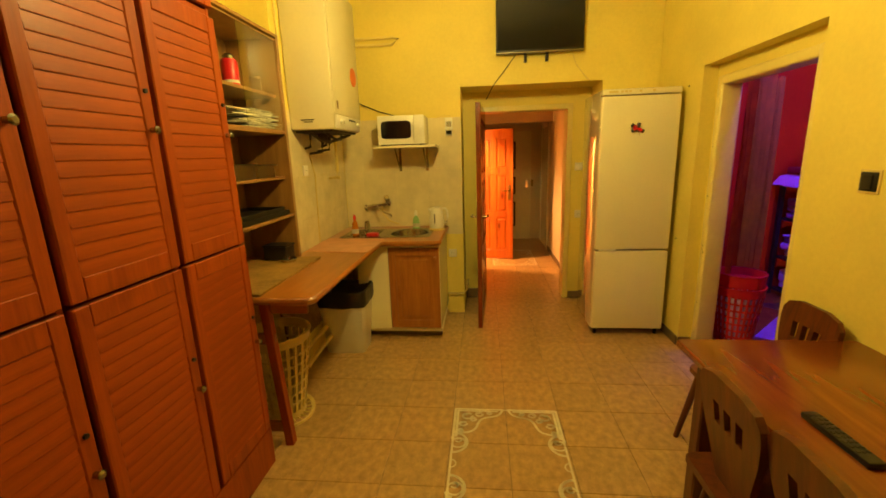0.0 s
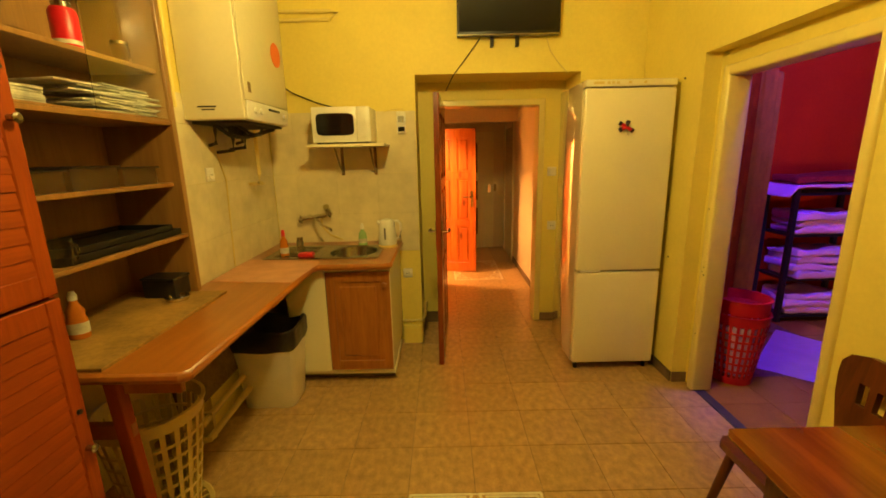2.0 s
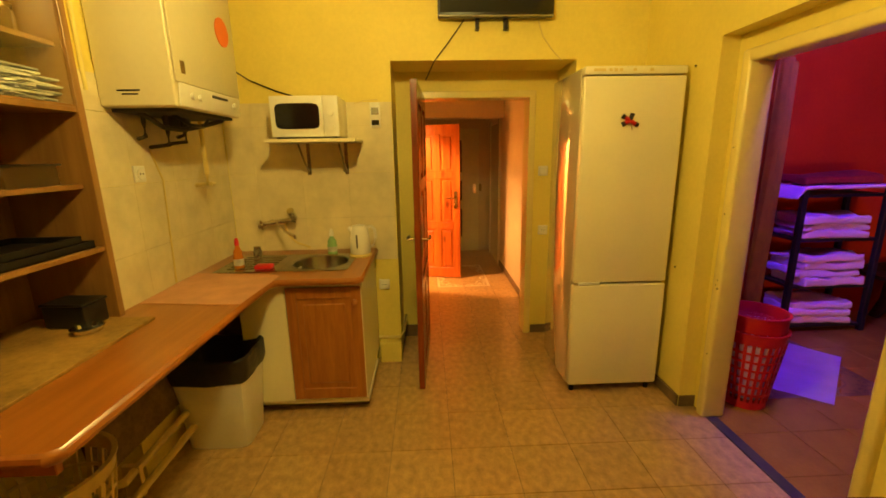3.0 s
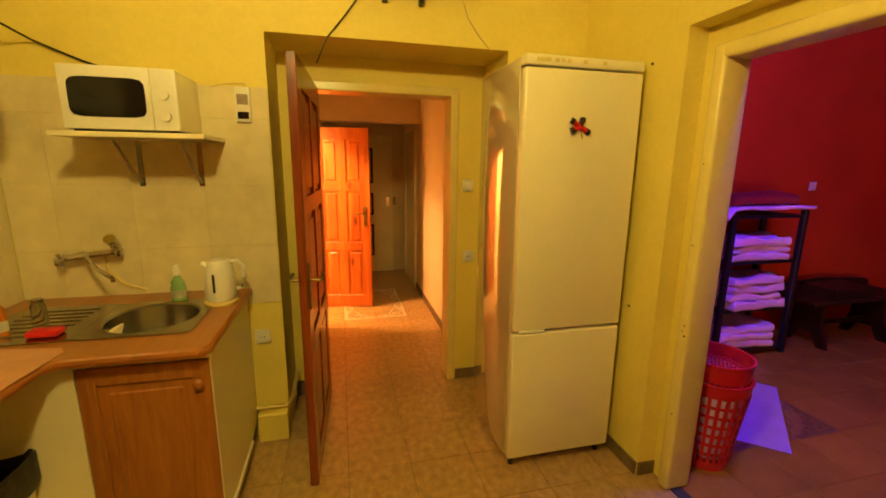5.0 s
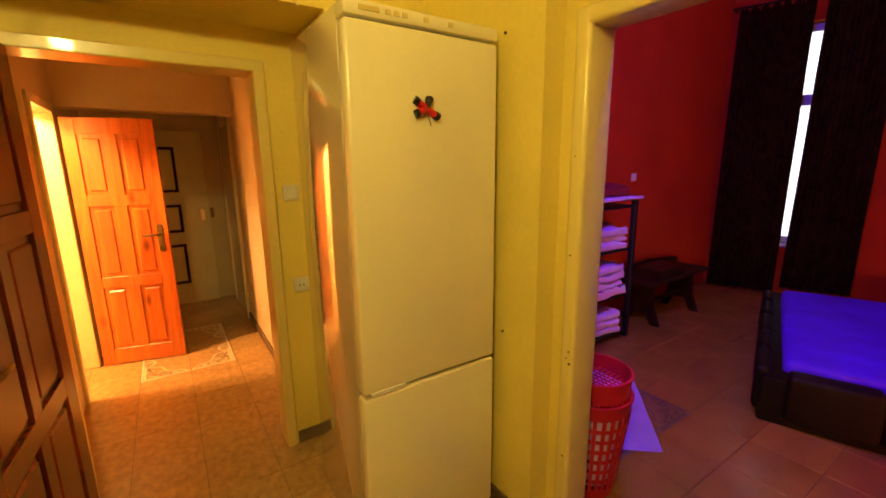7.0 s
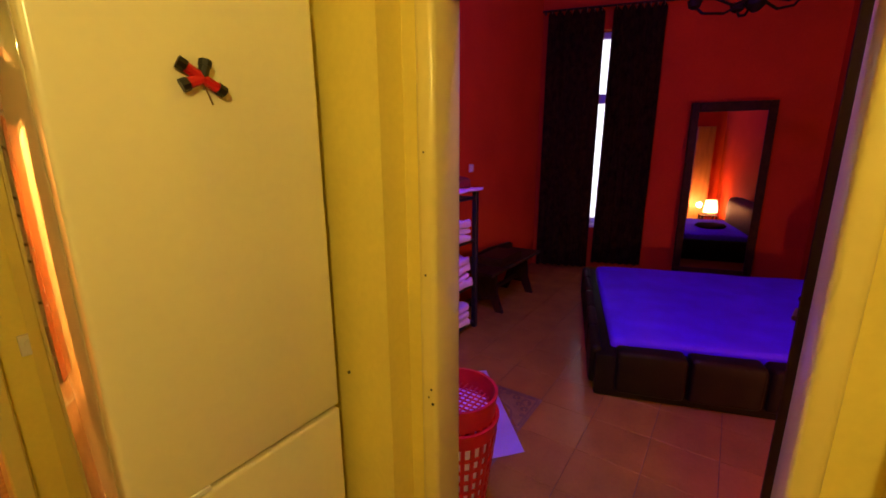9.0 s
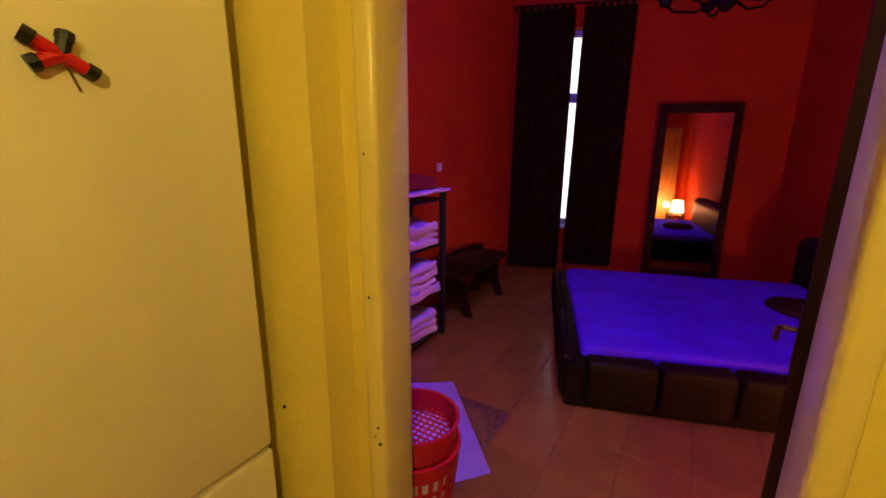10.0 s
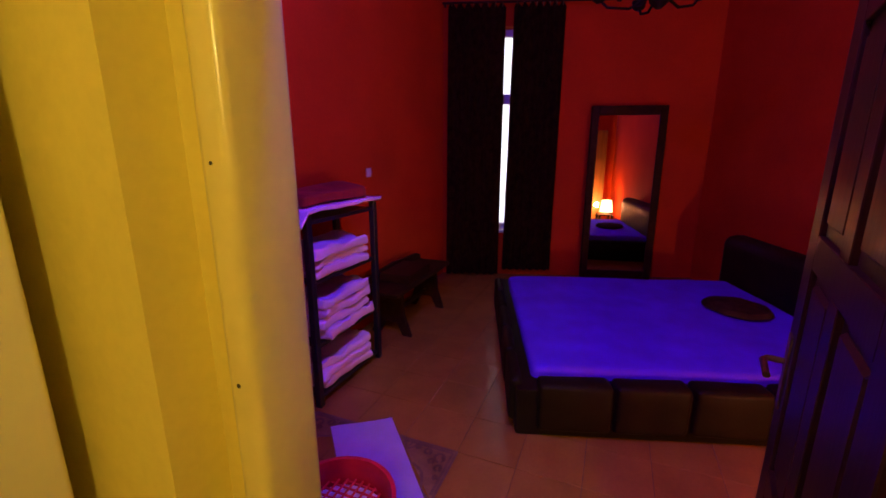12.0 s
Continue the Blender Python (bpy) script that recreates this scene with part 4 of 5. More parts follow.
solo("thermostat_lead", tube(bmesh.new(), [(-0.45, 4.183, 1.97), (-0.38, 4.183, 1.99), (-0.29, 4.183, 1.995), (-0.275, 4.183, 1.95)], 0.003), M_CREAMP, "thin pale wire over the tiles", "cable")


def switch_plate(name, label, m, category="switch", dark=False, dots=False):
    s = thing(name, label, category, m)
    part("plate", B(-0.04, 0.04, -0.012, 0, -0.04, 0.04, 0.004, 2), M_BLACK if dark else M_PLAST, s)
    if dots:
        part("well", cyl(bmesh.new(), (0, -0.0125, 0), (0, -0.018, 0), 0.028), M_PLAST, s)
        for x in (-0.01, 0.01):
            part("hole", cyl(bmesh.new(), (x, -0.0175, 0), (x, -0.0187, 0), 0.004, seg=8), M_GAP, s)
    else:
        part("rocker", B(-0.025, 0.025, -0.018, -0.01, -0.03, 0.03, 0.003), M_BLACK if dark else M_PLAST, s)
    return s


th = thing("thermostat", "white wall thermostat with a dark display", "thermostat", pose(-0.305, 4.185, 1.89))
part("body", B(-0.036, 0.036, -0.022, 0, -0.085, 0.085, 0.004, 2), M_PLAST, th)
part("display", B(-0.026, 0.026, -0.0235, -0.02, -0.07, -0.035), M_SCREEN, th)
part("panel", B(-0.026, 0.026, -0.0235, -0.02, 0.0, 0.05), M_STEEL, th)
switch_plate("wall_socket", "white socket on the yellow wall", pose(-0.30, 4.188, 0.63), "socket", dots=True)
switch_plate("wall_socket", "white socket on the tiled wall", pose(XL + 0.008, 3.22, 1.54, 0, 0, 90), "socket", dots=True)
switch_plate("recess_switch", "white light switch in the door recess", pose(1.03, 4.598, 1.46))
switch_plate("recess_socket", "pale round socket low in the door recess", pose(1.045, 4.598, 0.955), "socket", dots=True)
dk = switch_plate("dark_switch", "black light switch with a cream surround", pose(WX, 1.904, 1.461, 0, 0, -90), dark=True)
part("surround", B(-0.05, 0.05, -0.006, 0, -0.05, 0.05, 0.002), M_CREAMP, dk)
switch_plate("bedroom_switch", "pale switch on the red wall", pose(4.55, 4.848, 1.44))

fm = thing("fridge_magnet", "small red and black starfish magnet on the fridge door", "magnet", pose(1.255, 3.584, 1.785))
ARMS = ((-0.048, 0.028), (-0.046, -0.022), (0.046, -0.026), (0.012, 0.036))
for k, (x, z) in enumerate(ARMS):
    part("arm", tube(bmesh.new(), [(0, -0.008, 0), (x * 0.4, -0.009, z * 0.4), (x * 0.72, -0.009, z * 0.72)], 0.012), M_REDP if k < 3 else M_BLACK, fm)
    part("tip", tube(bmesh.new(), [(x * 0.70, -0.009, z * 0.7), (x * 0.9, -0.009, z * 0.9), (x, -0.008, z)], 0.0145), M_BLACK, fm)
part("thread", tube(bmesh.new(), [(0.005, -0.004, -0.01), (0.015, -0.003, -0.04), (0.02, -0.003, -0.055)], 0.002), M_BRASS, fm)

# skirting, threshold, low pipe and plinth by the recess
b = B(WX - 0.014, WX, 3.40, YB, 0, 0.075, 0.003)
box(b, WX - 0.014, WX, -1.5, 2.275, 0, 0.075, 0.003)
box(b, WX + 0.001, 1.735, 3.389, 3.403, 0, 0.075, 0.003)
box(b, 0.96, 1.13, 4.585, 4.599, 0, 0.075, 0.003)
box(b, -0.186, -0.03, 4.585, 4.599, 0, 0.11, 0.003)
box(b, 1.076, 1.09, 4.76, 6.97, 0, 0.075, 0.003)
setting("baseboard", b, M_SKIRT, "brown tile skirting")
setting("threshold", B(1.735, 1.80, 2.445, 3.265, -0.02, 0.006, 0.002), M_TAPE, "dark metal threshold strip")
setting("trim_wall_base", B(-0.35, -0.184, 4.11, YB, 0, 0.17, 0.006), M_YELLOW, "yellow painted plinth at the wall foot")
solo("low_pipe", tube(bmesh.new(), [(-0.36, 4.15, 0.20), (-0.19, 4.15, 0.20), (-0.165, 4.2, 0.22), (-0.16, 4.50, 0.24)], 0.013), M_CREAMP, "cream painted pipe along the wall foot", "pipe")

# ---- under the worktop ----
bn = thing("waste_bin", "cream plastic waste bin lined with a black bag", "bin", pose(-1.165, 3.29, 0))


part("body", round_square(bmesh.new(), [(0.165, 0.125, 0), (0.17, 0.13, 0.01), (0.205, 0.17, 0.50), (0.20, 0.165, 0.50), (0.165, 0.125, 0.02)], 40, 7.0), M_PLAST, bn)
bag = round_square(bmesh.new(), [(0.205, 0.17, 0.42), (0.212, 0.178, 0.46), (0.214, 0.18, 0.55), (0.206, 0.172, 0.56), (0.19, 0.155, 0.5), (0.15, 0.11, 0.3)], 56, 7.0, caps=(False, True))
for v in bag.verts:
    n = noise.noise(v.co * 22)
    v.co += Vector((v.co.x, v.co.y, 0)) * n * 0.02 + Vector((0, 0, 0.012 * noise.noise(v.co * 9)))
part("bag", bag, M_BAG, bn, "crumpled black bin bag")


def lattice_basket(name, label, m, rb, rt, h, material, ribs=26, rings=6, solid_rim=0.06):
    t = thing(name, label, "basket", m)
    part("base", lathe(bmesh.new(), [(rb * 0.2, 0), (rb, 0), (rb * 1.02, 0.05), (rb * 0.98, 0.05), (rb * 0.95, 0.008), (rb * 0.2, 0.006)], 28), material, t)
    lb = bmesh.new()
    p, q = Vector((rb, 0, 0.045)), Vector((rt, 0, h - solid_rim + 0.003))
    side, out = Vector((0, rt * 0.05, 0)), Vector((0.004, 0, 0))
    lo = [lb.verts.new(p + side * 0.85 * i + out * j) for i, j in ((-1, -1), (1, -1), (1, 1), (-1, 1))]
    hi = [lb.verts.new(q + side * i + out * j) for i, j in ((-1, -1), (1, -1), (1, 1), (-1, 1))]
    for i in range(4):
        lb.faces.new((lo[i], lo[(i + 1) % 4], hi[(i + 1) % 4], hi[i]))
    rib = finish("rib", lb, material)
    for k in range(ribs):
        ob = new("rib", rib)
        ob.parent = t
        ob.rotation_euler = (0, 0, 2 * math.pi * k / ribs)
    for k in range(1, rings):
        f = k / rings
        z = 0.045 + f * (h - solid_rim - 0.045)
        r = rb + (rt - rb) * f
        part("hoop", lathe(bmesh.new(), [(r - 0.005, z - 0.006), (r + 0.005, z - 0.006), (r + 0.005, z + 0.006), (r - 0.005, z + 0.006), (r - 0.005, z - 0.006)], 28, caps=(False, False)), material, t)
    part("rim", lathe(bmesh.new(), [(rt * 0.985, h - solid_rim), (rt * 1.0, h - solid_rim), (rt * 1.03, h - 0.01), (rt * 1.07, h - 0.008), (rt * 1.07, h), (rt * 0.99, h), (rt * 0.985, h - solid_rim)], 32, caps=(False, False)), material, t)
    return t


lattice_basket("laundry_basket", "cream plastic lattice laundry basket under the worktop", pose(-1.30, 2.33, 0), 0.135, 0.205, 0.58, M_CREAMP, 24, 7)
ld = thing("slotted_disc", "cream slotted plastic disc lying on the floor", "disc", pose(-1.285, 2.315, 0.012, 4, 3, 0))
lb = lathe(bmesh.new(), [(0.165, 0), (0.185, 0), (0.187, 0.02), (0.18, 0.022), (0.165, 0.012), (0.165, 0)], 32, caps=(False, False))
lathe(lb, [(0.085, 0.004), (0.10, 0.004), (0.10, 0.012), (0.085, 0.012), (0.085, 0.004)], 28, caps=(False, False))
part("rim", lb, M_CREAMP, ld)
sb = cyl(bmesh.new(), (0, 0, 0.004), (0, 0, 0.012), 0.03)
for k in range(26):
    a = 2 * math.pi * k / 26
    tube(sb, [(0.028 * math.cos(a), 0.028 * math.sin(a), 0.008), (0.17 * math.cos(a), 0.17 * math.sin(a), 0.008)], 0.0045, 5)
part("spokes", sb, M_CREAMP, ld)
rd = thing("heating_pipes", "cream painted heating pipes along the wall foot", "pipes")
# deeper cream on the pipes stands for the worktop's shade
for x, z in ((-1.27, 0.15), (-1.30, 0.235)):
    part("pipe", tube(bmesh.new(), [(x - 0.10, 2.62, z), (x, 2.66, z), (x, 2.9, z + 0.008), (x, 3.06, z + 0.012), (x, 3.46, z + 0.015)], 0.019), M_CREAMP, rd)
for y in (2.74, 3.40):
    part("bracket", B(-1.36, -1.28, y - 0.012, y + 0.012, 0.10, 0.26, 0.002), M_CREAMP, rd)
# shade under the worktop is in this board's colour
lb_ = turned(B(-0.010, 0.010, -0.42, 0.42, 0, 0.42, 0.003), pose(-1.34, 3.0, 0.30, 0, -8, 0))
solo("leaning_board", lb_, M_SHADEDB, "pale board propped behind the heating pipes", "board")


# ---- bedroom ----
LB, WB = 2.0, 2.2
bed = thing("double_bed", "low dark leather double bed with padded sides and headboard", "bed", askew(Vector((3.42, 3.08, 0))))
part("base", B(0.01, LB + 0.16, -WB, 0.10, 0.0, 0.30, 0.02, 2), M_LEATH, bed)


def soft_block(x0, x1, y0, y1, z0, z1, bevel, amp, cuts=10):
    s = B(x0, x1, y0, y1, z0, z1, bevel, 3)
    bmesh.ops.subdivide_edges(s, edges=[e for e in s.edges if e.calc_length() > 0.15], cuts=cuts, use_grid_fill=True)
    for v in s.verts:
        v.co += Vector((0.4, 0.4, 1.0)) * amp * noise.noise(v.co * 3.1)
    return s


part("mattress", soft_block(0.14, LB + 0.05, -WB + 0.02, 0.0, 0.18, 0.370, 0.045, 0.012), M_SHEET, bed, "mattress under a blue-violet fitted sheet")
part("headboard", soft_block(-0.02, LB + 0.28, -WB - 0.26, -WB, 0.03, 0.80, 0.10, 0.012, 6), M_LEATH, bed, "padded dark leather headboard")
for k in range(5):
    part("side_cushion", soft_block(0.06 + k * 0.41, 0.455 + k * 0.41, 0.06, 0.135, 0.05, 0.335, 0.03, 0.01, 3), M_LEATH, bed)
    part("side_cushion", soft_block(-0.02, 0.12, -0.44 - k * 0.43, -0.025 - k * 0.43, 0.05, 0.345, 0.03, 0.01, 3), M_LEATH, bed)
cu = lathe(bmesh.new(), [(0.02, 0.0), (0.18, 0.005), (0.23, 0.03), (0.20, 0.06), (0.1, 0.072), (0.02, 0.07)], 28, sx=1.1)
for v in cu.verts:
    v.co.z += 0.008 * noise.noise(v.co * 8)
solo("bed_cushion", cu, M_CURT, "dark red round cushion lying on the bed", "cushion", askew(Vector((5.10, 1.76, 0.362))) @ pose(0, 0, 0, 0, 0, 25))

# steel rack with folded linen
RX0, RX1, RY0, RY1 = 3.19, 3.92, 4.42, 4.76
rk = thing("linen_rack", "black metal rack holding folded linen", "rack")
for x in (RX0, RX1):
    for y in (RY0, RY1):
        part("post", B(x - 0.022, x + 0.022, y - 0.022, y + 0.022, 0, 1.27, 0.004), M_BMETAL, rk)
for z in (0.06, 0.42, 0.84, 1.22):
    part("shelf", B(RX0 + 0.022, RX1 - 0.022, RY0 - 0.01, RY1 + 0.01, z - 0.015, z + 0.01, 0.003), M_BMETAL, rk)


def linen_pile(x, y, z, w, d, hs, label, seed):
    random.seed(seed)
    t = thing("folded_linen", label, "linen", pose(x, y, z, 0, 0, random.uniform(-4, 4)), "folded linen on the rack")
    zz = 0.0
    for h in hs:
        dx, dy = random.uniform(-0.02, 0.02), random.uniform(-0.015, 0.015)
        s = B(-w / 2 + dx, w / 2 + dx, -d / 2 + dy, d / 2 + dy, zz, zz + h, min(0.45 * h, 0.02), 3)
        bmesh.ops.subdivide_edges(s, edges=[e for e in s.edges if e.calc_length() > 0.1], cuts=7, use_grid_fill=True)
        off = Vector((seed * 3.1, zz * 7, 0))
        for v in s.verts:
            k = (v.co.z - zz) / h
            v.co += Vector((0.03, 0.03, 0.04 * max(k, 0))) * (noise.noise(v.co * 5 + off) + 0.5 * noise.noise(v.co * 15 + off))
            v.co.z += 0.004 * (1 - k)
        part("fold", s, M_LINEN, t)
        zz += h * 0.97
    return t


PILE = "white linen folded in an uneven pile on the rack"
linen_pile(3.53, 4.57, 0.07, 0.54, 0.34, (0.075, 0.07, 0.06), PILE, 1)
linen_pile(3.54, 4.57, 0.43, 0.58, 0.35, (0.08, 0.065, 0.075, 0.06), PILE, 2)
linen_pile(3.52, 4.57, 0.85, 0.56, 0.35, (0.07, 0.06, 0.075), PILE, 3)
tl = B(3.10, 3.99, 4.38, 4.80, 1.27, 1.295, 0.008, 2)
bmesh.ops.subdivide_edges(tl, edges=[e for e in tl.edges if e.calc_length() > 0.1], cuts=14, use_grid_fill=True)
for v in tl.verts:
    v.co.z += 0.012 * noise.noise(v.co * 9) + 0.006
    if v.co.x < 3.17:
        v.co.z -= (3.17 - v.co.x) * 1.2
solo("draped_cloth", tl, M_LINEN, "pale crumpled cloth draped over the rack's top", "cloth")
rp = soft_block(3.20, 3.88, 4.44, 4.76, 1.312, 1.385, 0.02, 0.05, 8)
solo("red_bag", rp, M_REDLIT, "flat cloth bag on top of the rack, coloured by red light", "bag")

# red baskets, paper and bench
lattice_basket("red_basket", "red plastic lattice basket lined with white linen", pose(2.095, 3.445, 0), 0.125, 0.175, 0.52, M_REDP, 26, 7, 0.07)
lattice_basket("red_basket", "second red plastic basket nested in the first", pose(2.095, 3.445, 0.085), 0.12, 0.168, 0.54, M_REDP, 26, 7, 0.10)
ub = bpy.data.objects["red_basket.001"]
for k in range(-5, 6):
    u = k * 0.026
    w = math.sqrt(max(0.0, 0.143 ** 2 - u * u))
    part("base_bar", tube(bmesh.new(), [(u, -w, 0.475), (u, w, 0.475)], 0.004, 5), M_REDP, ub)
    part("base_bar", tube(bmesh.new(), [(-w, u, 0.480), (w, u, 0.480)], 0.004, 5), M_REDP, ub)
wl = lathe(bmesh.new(), [(0.02, 0.525), (0.10, 0.530), (0.143, 0.536), (0.143, 0.542), (0.10, 0.540), (0.02, 0.535)], 26)
for v in wl.verts:
    v.co.z += 0.008 * noise.noise(v.co * 14)
solo("basket_cloth", wl, M_LINEN, "white linen cloth lying inside the red baskets", "linen", pose(2.095, 3.445, 0))
lc = lathe(bmesh.new(), [(0.02, 0.06), (0.112, 0.062), (0.1265, 0.11), (0.149, 0.30), (0.166, 0.44), (0.163, 0.44), (0.146, 0.30), (0.1235, 0.11), (0.110, 0.068), (0.02, 0.066)], 26)
for v in lc.verts:
    v.co.z += 0.008 * noise.noise(v.co * 14)
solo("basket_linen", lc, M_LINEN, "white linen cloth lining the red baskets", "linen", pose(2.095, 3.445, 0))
pp = bmesh.new()
P = [(2.33, 3.55), (2.61, 3.33), (3.25, 3.92), (3.03, 4.22)]
G = 8
gv = [[None] * (G + 1) for _ in range(G + 1)]
for i in range(G + 1):
    for j in range(G + 1):
        s_, t_ = i / G, j / G
        x = (1 - s_) * (1 - t_) * P[0][0] + s_ * (1 - t_) * P[1][0] + s_ * t_ * P[2][0] + (1 - s_) * t_ * P[3][0]
        y = (1 - s_) * (1 - t_) * P[0][1] + s_ * (1 - t_) * P[1][1] + s_ * t_ * P[2][1] + (1 - s_) * t_ * P[3][1]
        gv[i][j] = pp.verts.new((x, y, 0.010 + 0.012 * abs(noise.noise(Vector((x * 5, y * 5, 0))))))
for i in range(G):
    for j in range(G):
        pp.faces.new((gv[i][j], gv[i + 1][j], gv[i + 1][j + 1], gv[i][j + 1]))
bmesh.ops.solidify(pp, geom=pp.faces[:], thickness=0.004)
solo("floor_cloth", pp, M_LINEN, "white cloth spread flat on the tiles", "cloth")

bnch = thing("wooden_bench", "dark carved wooden bench against the red wall", "bench")
part("seat", B(4.16, 5.36, 4.36, 4.74, 0.42, 0.455, 0.006), M_DARKW, bnch)
for x in (4.36, 5.12):
    lg = prism(bmesh.new(), [(-0.20, 0.0), (-0.12, 0.0), (-0.06, 0.12), (0.06, 0.12), (0.12, 0.0), (0.20, 0.0), (0.13, 0.20), (0.12, 0.42), (-0.12, 0.42), (-0.13, 0.20)], -0.018, 0.018)
    part("leg", turned(lg, Matrix.Translation((x, 4.54, 0)) @ pose(0, 0, 0, 90, 0, 90)), M_DARKW, bnch)
part("stretcher", B(4.36, 5.12, 4.53, 4.56, 0.16, 0.20, 0.003), M_DARKW, bnch)
bk = prism(bmesh.new(), [(4.16, 0.455), (5.36, 0.455), (5.36, 0.50), (5.28, 0.53), (5.0, 0.545), (4.76, 0.56), (4.5, 0.545), (4.24, 0.53), (4.16, 0.50)], -0.012, 0.012)
part("back_rail", turned(bk, Matrix.Translation((0, 4.73, 0)) @ pose(0, 0, 0, 90, 0, 0)), M_DARKW, bnch)
part("box", B(4.44, 4.92, 4.40, 4.70, 0.455, 0.54, 0.006), M_DARKW, bnch)

# window behind the curtains
WM = askew(C0)
wn = tagged(new("window_1"), "tall white framed window behind dark curtains", "window", kind="structure")
wn.matrix_world = WM
M_WFRAME = mat("white_window_paint", (0.75, 0.76, 0.78), 0.4, vary=0.05, bump=0.03)
for a in ((0.14, 0.20, -1.25, -1.19, 0.60, 3.08), (0.14, 0.20, -0.36, -0.30, 0.60, 3.08), (0.14, 0.20, -1.19, -0.36, 0.60, 0.68), (0.14, 0.20, -1.19, -0.36, 3.0, 3.08), (0.14, 0.20, -1.19, -0.36, 2.21, 2.33)):
    part("frame", B(*a, 0.004), M_WFRAME, wn)
part("window_sill", B(-0.03, 0.14, -1.27, -0.28, 0.575, 0.605, 0.004), M_WFRAME, wn)
for z0, z1 in ((0.68, 2.21), (2.33, 3.0)):
    g_ = part("pane", B(0.165, 0.172, -1.19, -0.36, z0, z1), M_CLEAR, wn)
    g_.visible_shadow = False
bdp = turned(B(1.4, 1.42, -2.6, 1.2, -0.5, 4.5), WM)
setting("backdrop", bdp, M_DAY, "bright overcast daylight outside the window")


def curtain(y0, y1, z0, z1, folds, seed, x=-0.12, y2=None, y3=None):
    """Pleated cloth; y0 and y1 at the heading, y2 and y3 at the hem."""
    y2 = y0 if y2 is None else y2
    y3 = y1 if y3 is None else y3
    s = bmesh.new()
    nu, nv = folds * 8, 18
    rows = []
    for j in range(nv + 1):
        f = j / nv
        row = []
        for i in range(nu + 1):
            u = i / nu
            y = (1 - f) * (y0 + (y1 - y0) * u) + f * (y2 + (y3 - y2) * u)
            ph = 2 * math.pi * folds * u
            amp = 0.028 + 0.014 * noise.noise(Vector((u * 5, f * 1.2, seed)))
            dz = 0.06 * abs(math.sin(ph / 2)) * max(0, 1 - f * 12)
            row.append(s.verts.new((x + amp * math.sin(ph + 0.8 * noise.noise(Vector((u * 3, f * 2, seed + 5)))), y + 0.008 * noise.noise(Vector((u * 9, f * 3, seed))), z1 + (z0 - z1) * f + dz)))
        rows.append(row)
    for a, c in zip(rows, rows[1:]):
        for i in range(nu):
            s.faces.new((a[i], a[i + 1], c[i + 1], c[i]))
    bmesh.ops.solidify(s, geom=s.faces[:], thickness=0.004)
    return s


for k, (a, zb) in enumerate((((-0.745, -0.07, -0.735, -0.05), 0.03), ((-1.43, -0.835, -1.41, -0.79), 0.10))):
    t = thing("curtain", "dark brown floor-length curtain almost closed over the window", "curtain", WM, "pair of window curtains")
    part("cloth", curtain(a[0], a[1], zb, 3.25, 7, 3 + k, y2=a[2], y3=a[3]), M_CURT, t)
    rg = bmesh.new()
    for i in range(8):
        y = a[0] + (a[1] - a[0]) * (i + 0.5) / 8
        tube(rg, [(-0.12, y, 3.26), (-0.105, y, 3.30), (-0.12, y, 3.31), (-0.135, y, 3.30), (-0.12, y, 3.26)], 0.004, 5)
    part("rings", rg, M_BRASS, t)
rod = thing("curtain_rod", "dark wooden curtain rod with end knobs", "curtain rod", WM)
part("rod", cyl(bmesh.new(), (-0.12, -2.0, 3.31), (-0.12, 0.0, 3.31), 0.014), M_DARKW, rod)
part("finial", lathe(bmesh.new(), [(0.012, -0.04), (0.03, -0.02), (0.03, 0.01), (0.01, 0.03)], 16), M_DARKW, rod).matrix_basis = pose(-0.12, -2.02, 3.31, 90, 0, 0)
for y in (-1.8, -0.03):
    part("bracket", B(-0.13, 0.0, y - 0.012, y + 0.012, 3.295, 3.32, 0.003), M_DARKW, rod)

mr = thing("standing_mirror", "tall mirror in a wide dark wooden frame", "mirror", WM @ pose(-0.13, -2.25, 0, 0, 0.5, -3))
for a in ((-0.02, 0.03, -0.44, -0.35, 0, 2.16), (-0.02, 0.03, 0.35, 0.44, 0, 2.16), (-0.02, 0.03, -0.35, 0.35, 2.05, 2.16), (-0.02, 0.03, -0.35, 0.35, 0, 0.12)):
    part("frame", B(*a, 0.008), M_DARKW, mr)
part("mirror_glass", B(-0.004, 0.02, -0.35, 0.35, 0.12, 2.05), M_MIRROR, mr)

cl = thing("chandelier", "dark chandelier with small cups", "chandelier", pose(4.5, 2.6, 0.02))
part("stem", cyl(bmesh.new(), (0, 0, 2.60), (0, 0, 3.48), 0.012), M_CHAND, cl)
part("hub", lathe(bmesh.new(), [(0.02, 2.50), (0.06, 2.54), (0.07, 2.60), (0.03, 2.68)], 20), M_CHAND, cl)
for k in range(6):
    a = 2 * math.pi * k / 6 + 0.3
    c, s = math.cos(a), math.sin(a)
    part("arm", tube(bmesh.new(), [(0.05 * c, 0.05 * s, 2.58), (0.18 * c, 0.18 * s, 2.53), (0.32 * c, 0.32 * s, 2.56), (0.38 * c, 0.38 * s, 2.62)], 0.009), M_CHAND, cl)
    part("cup", lathe(bmesh.new(), [(0.018, 2.60), (0.04, 2.615), (0.05, 2.66), (0.045, 2.66), (0.03, 2.62)], 16, (0.38 * c, 0.38 * s, 0)), M_CHAND, cl)

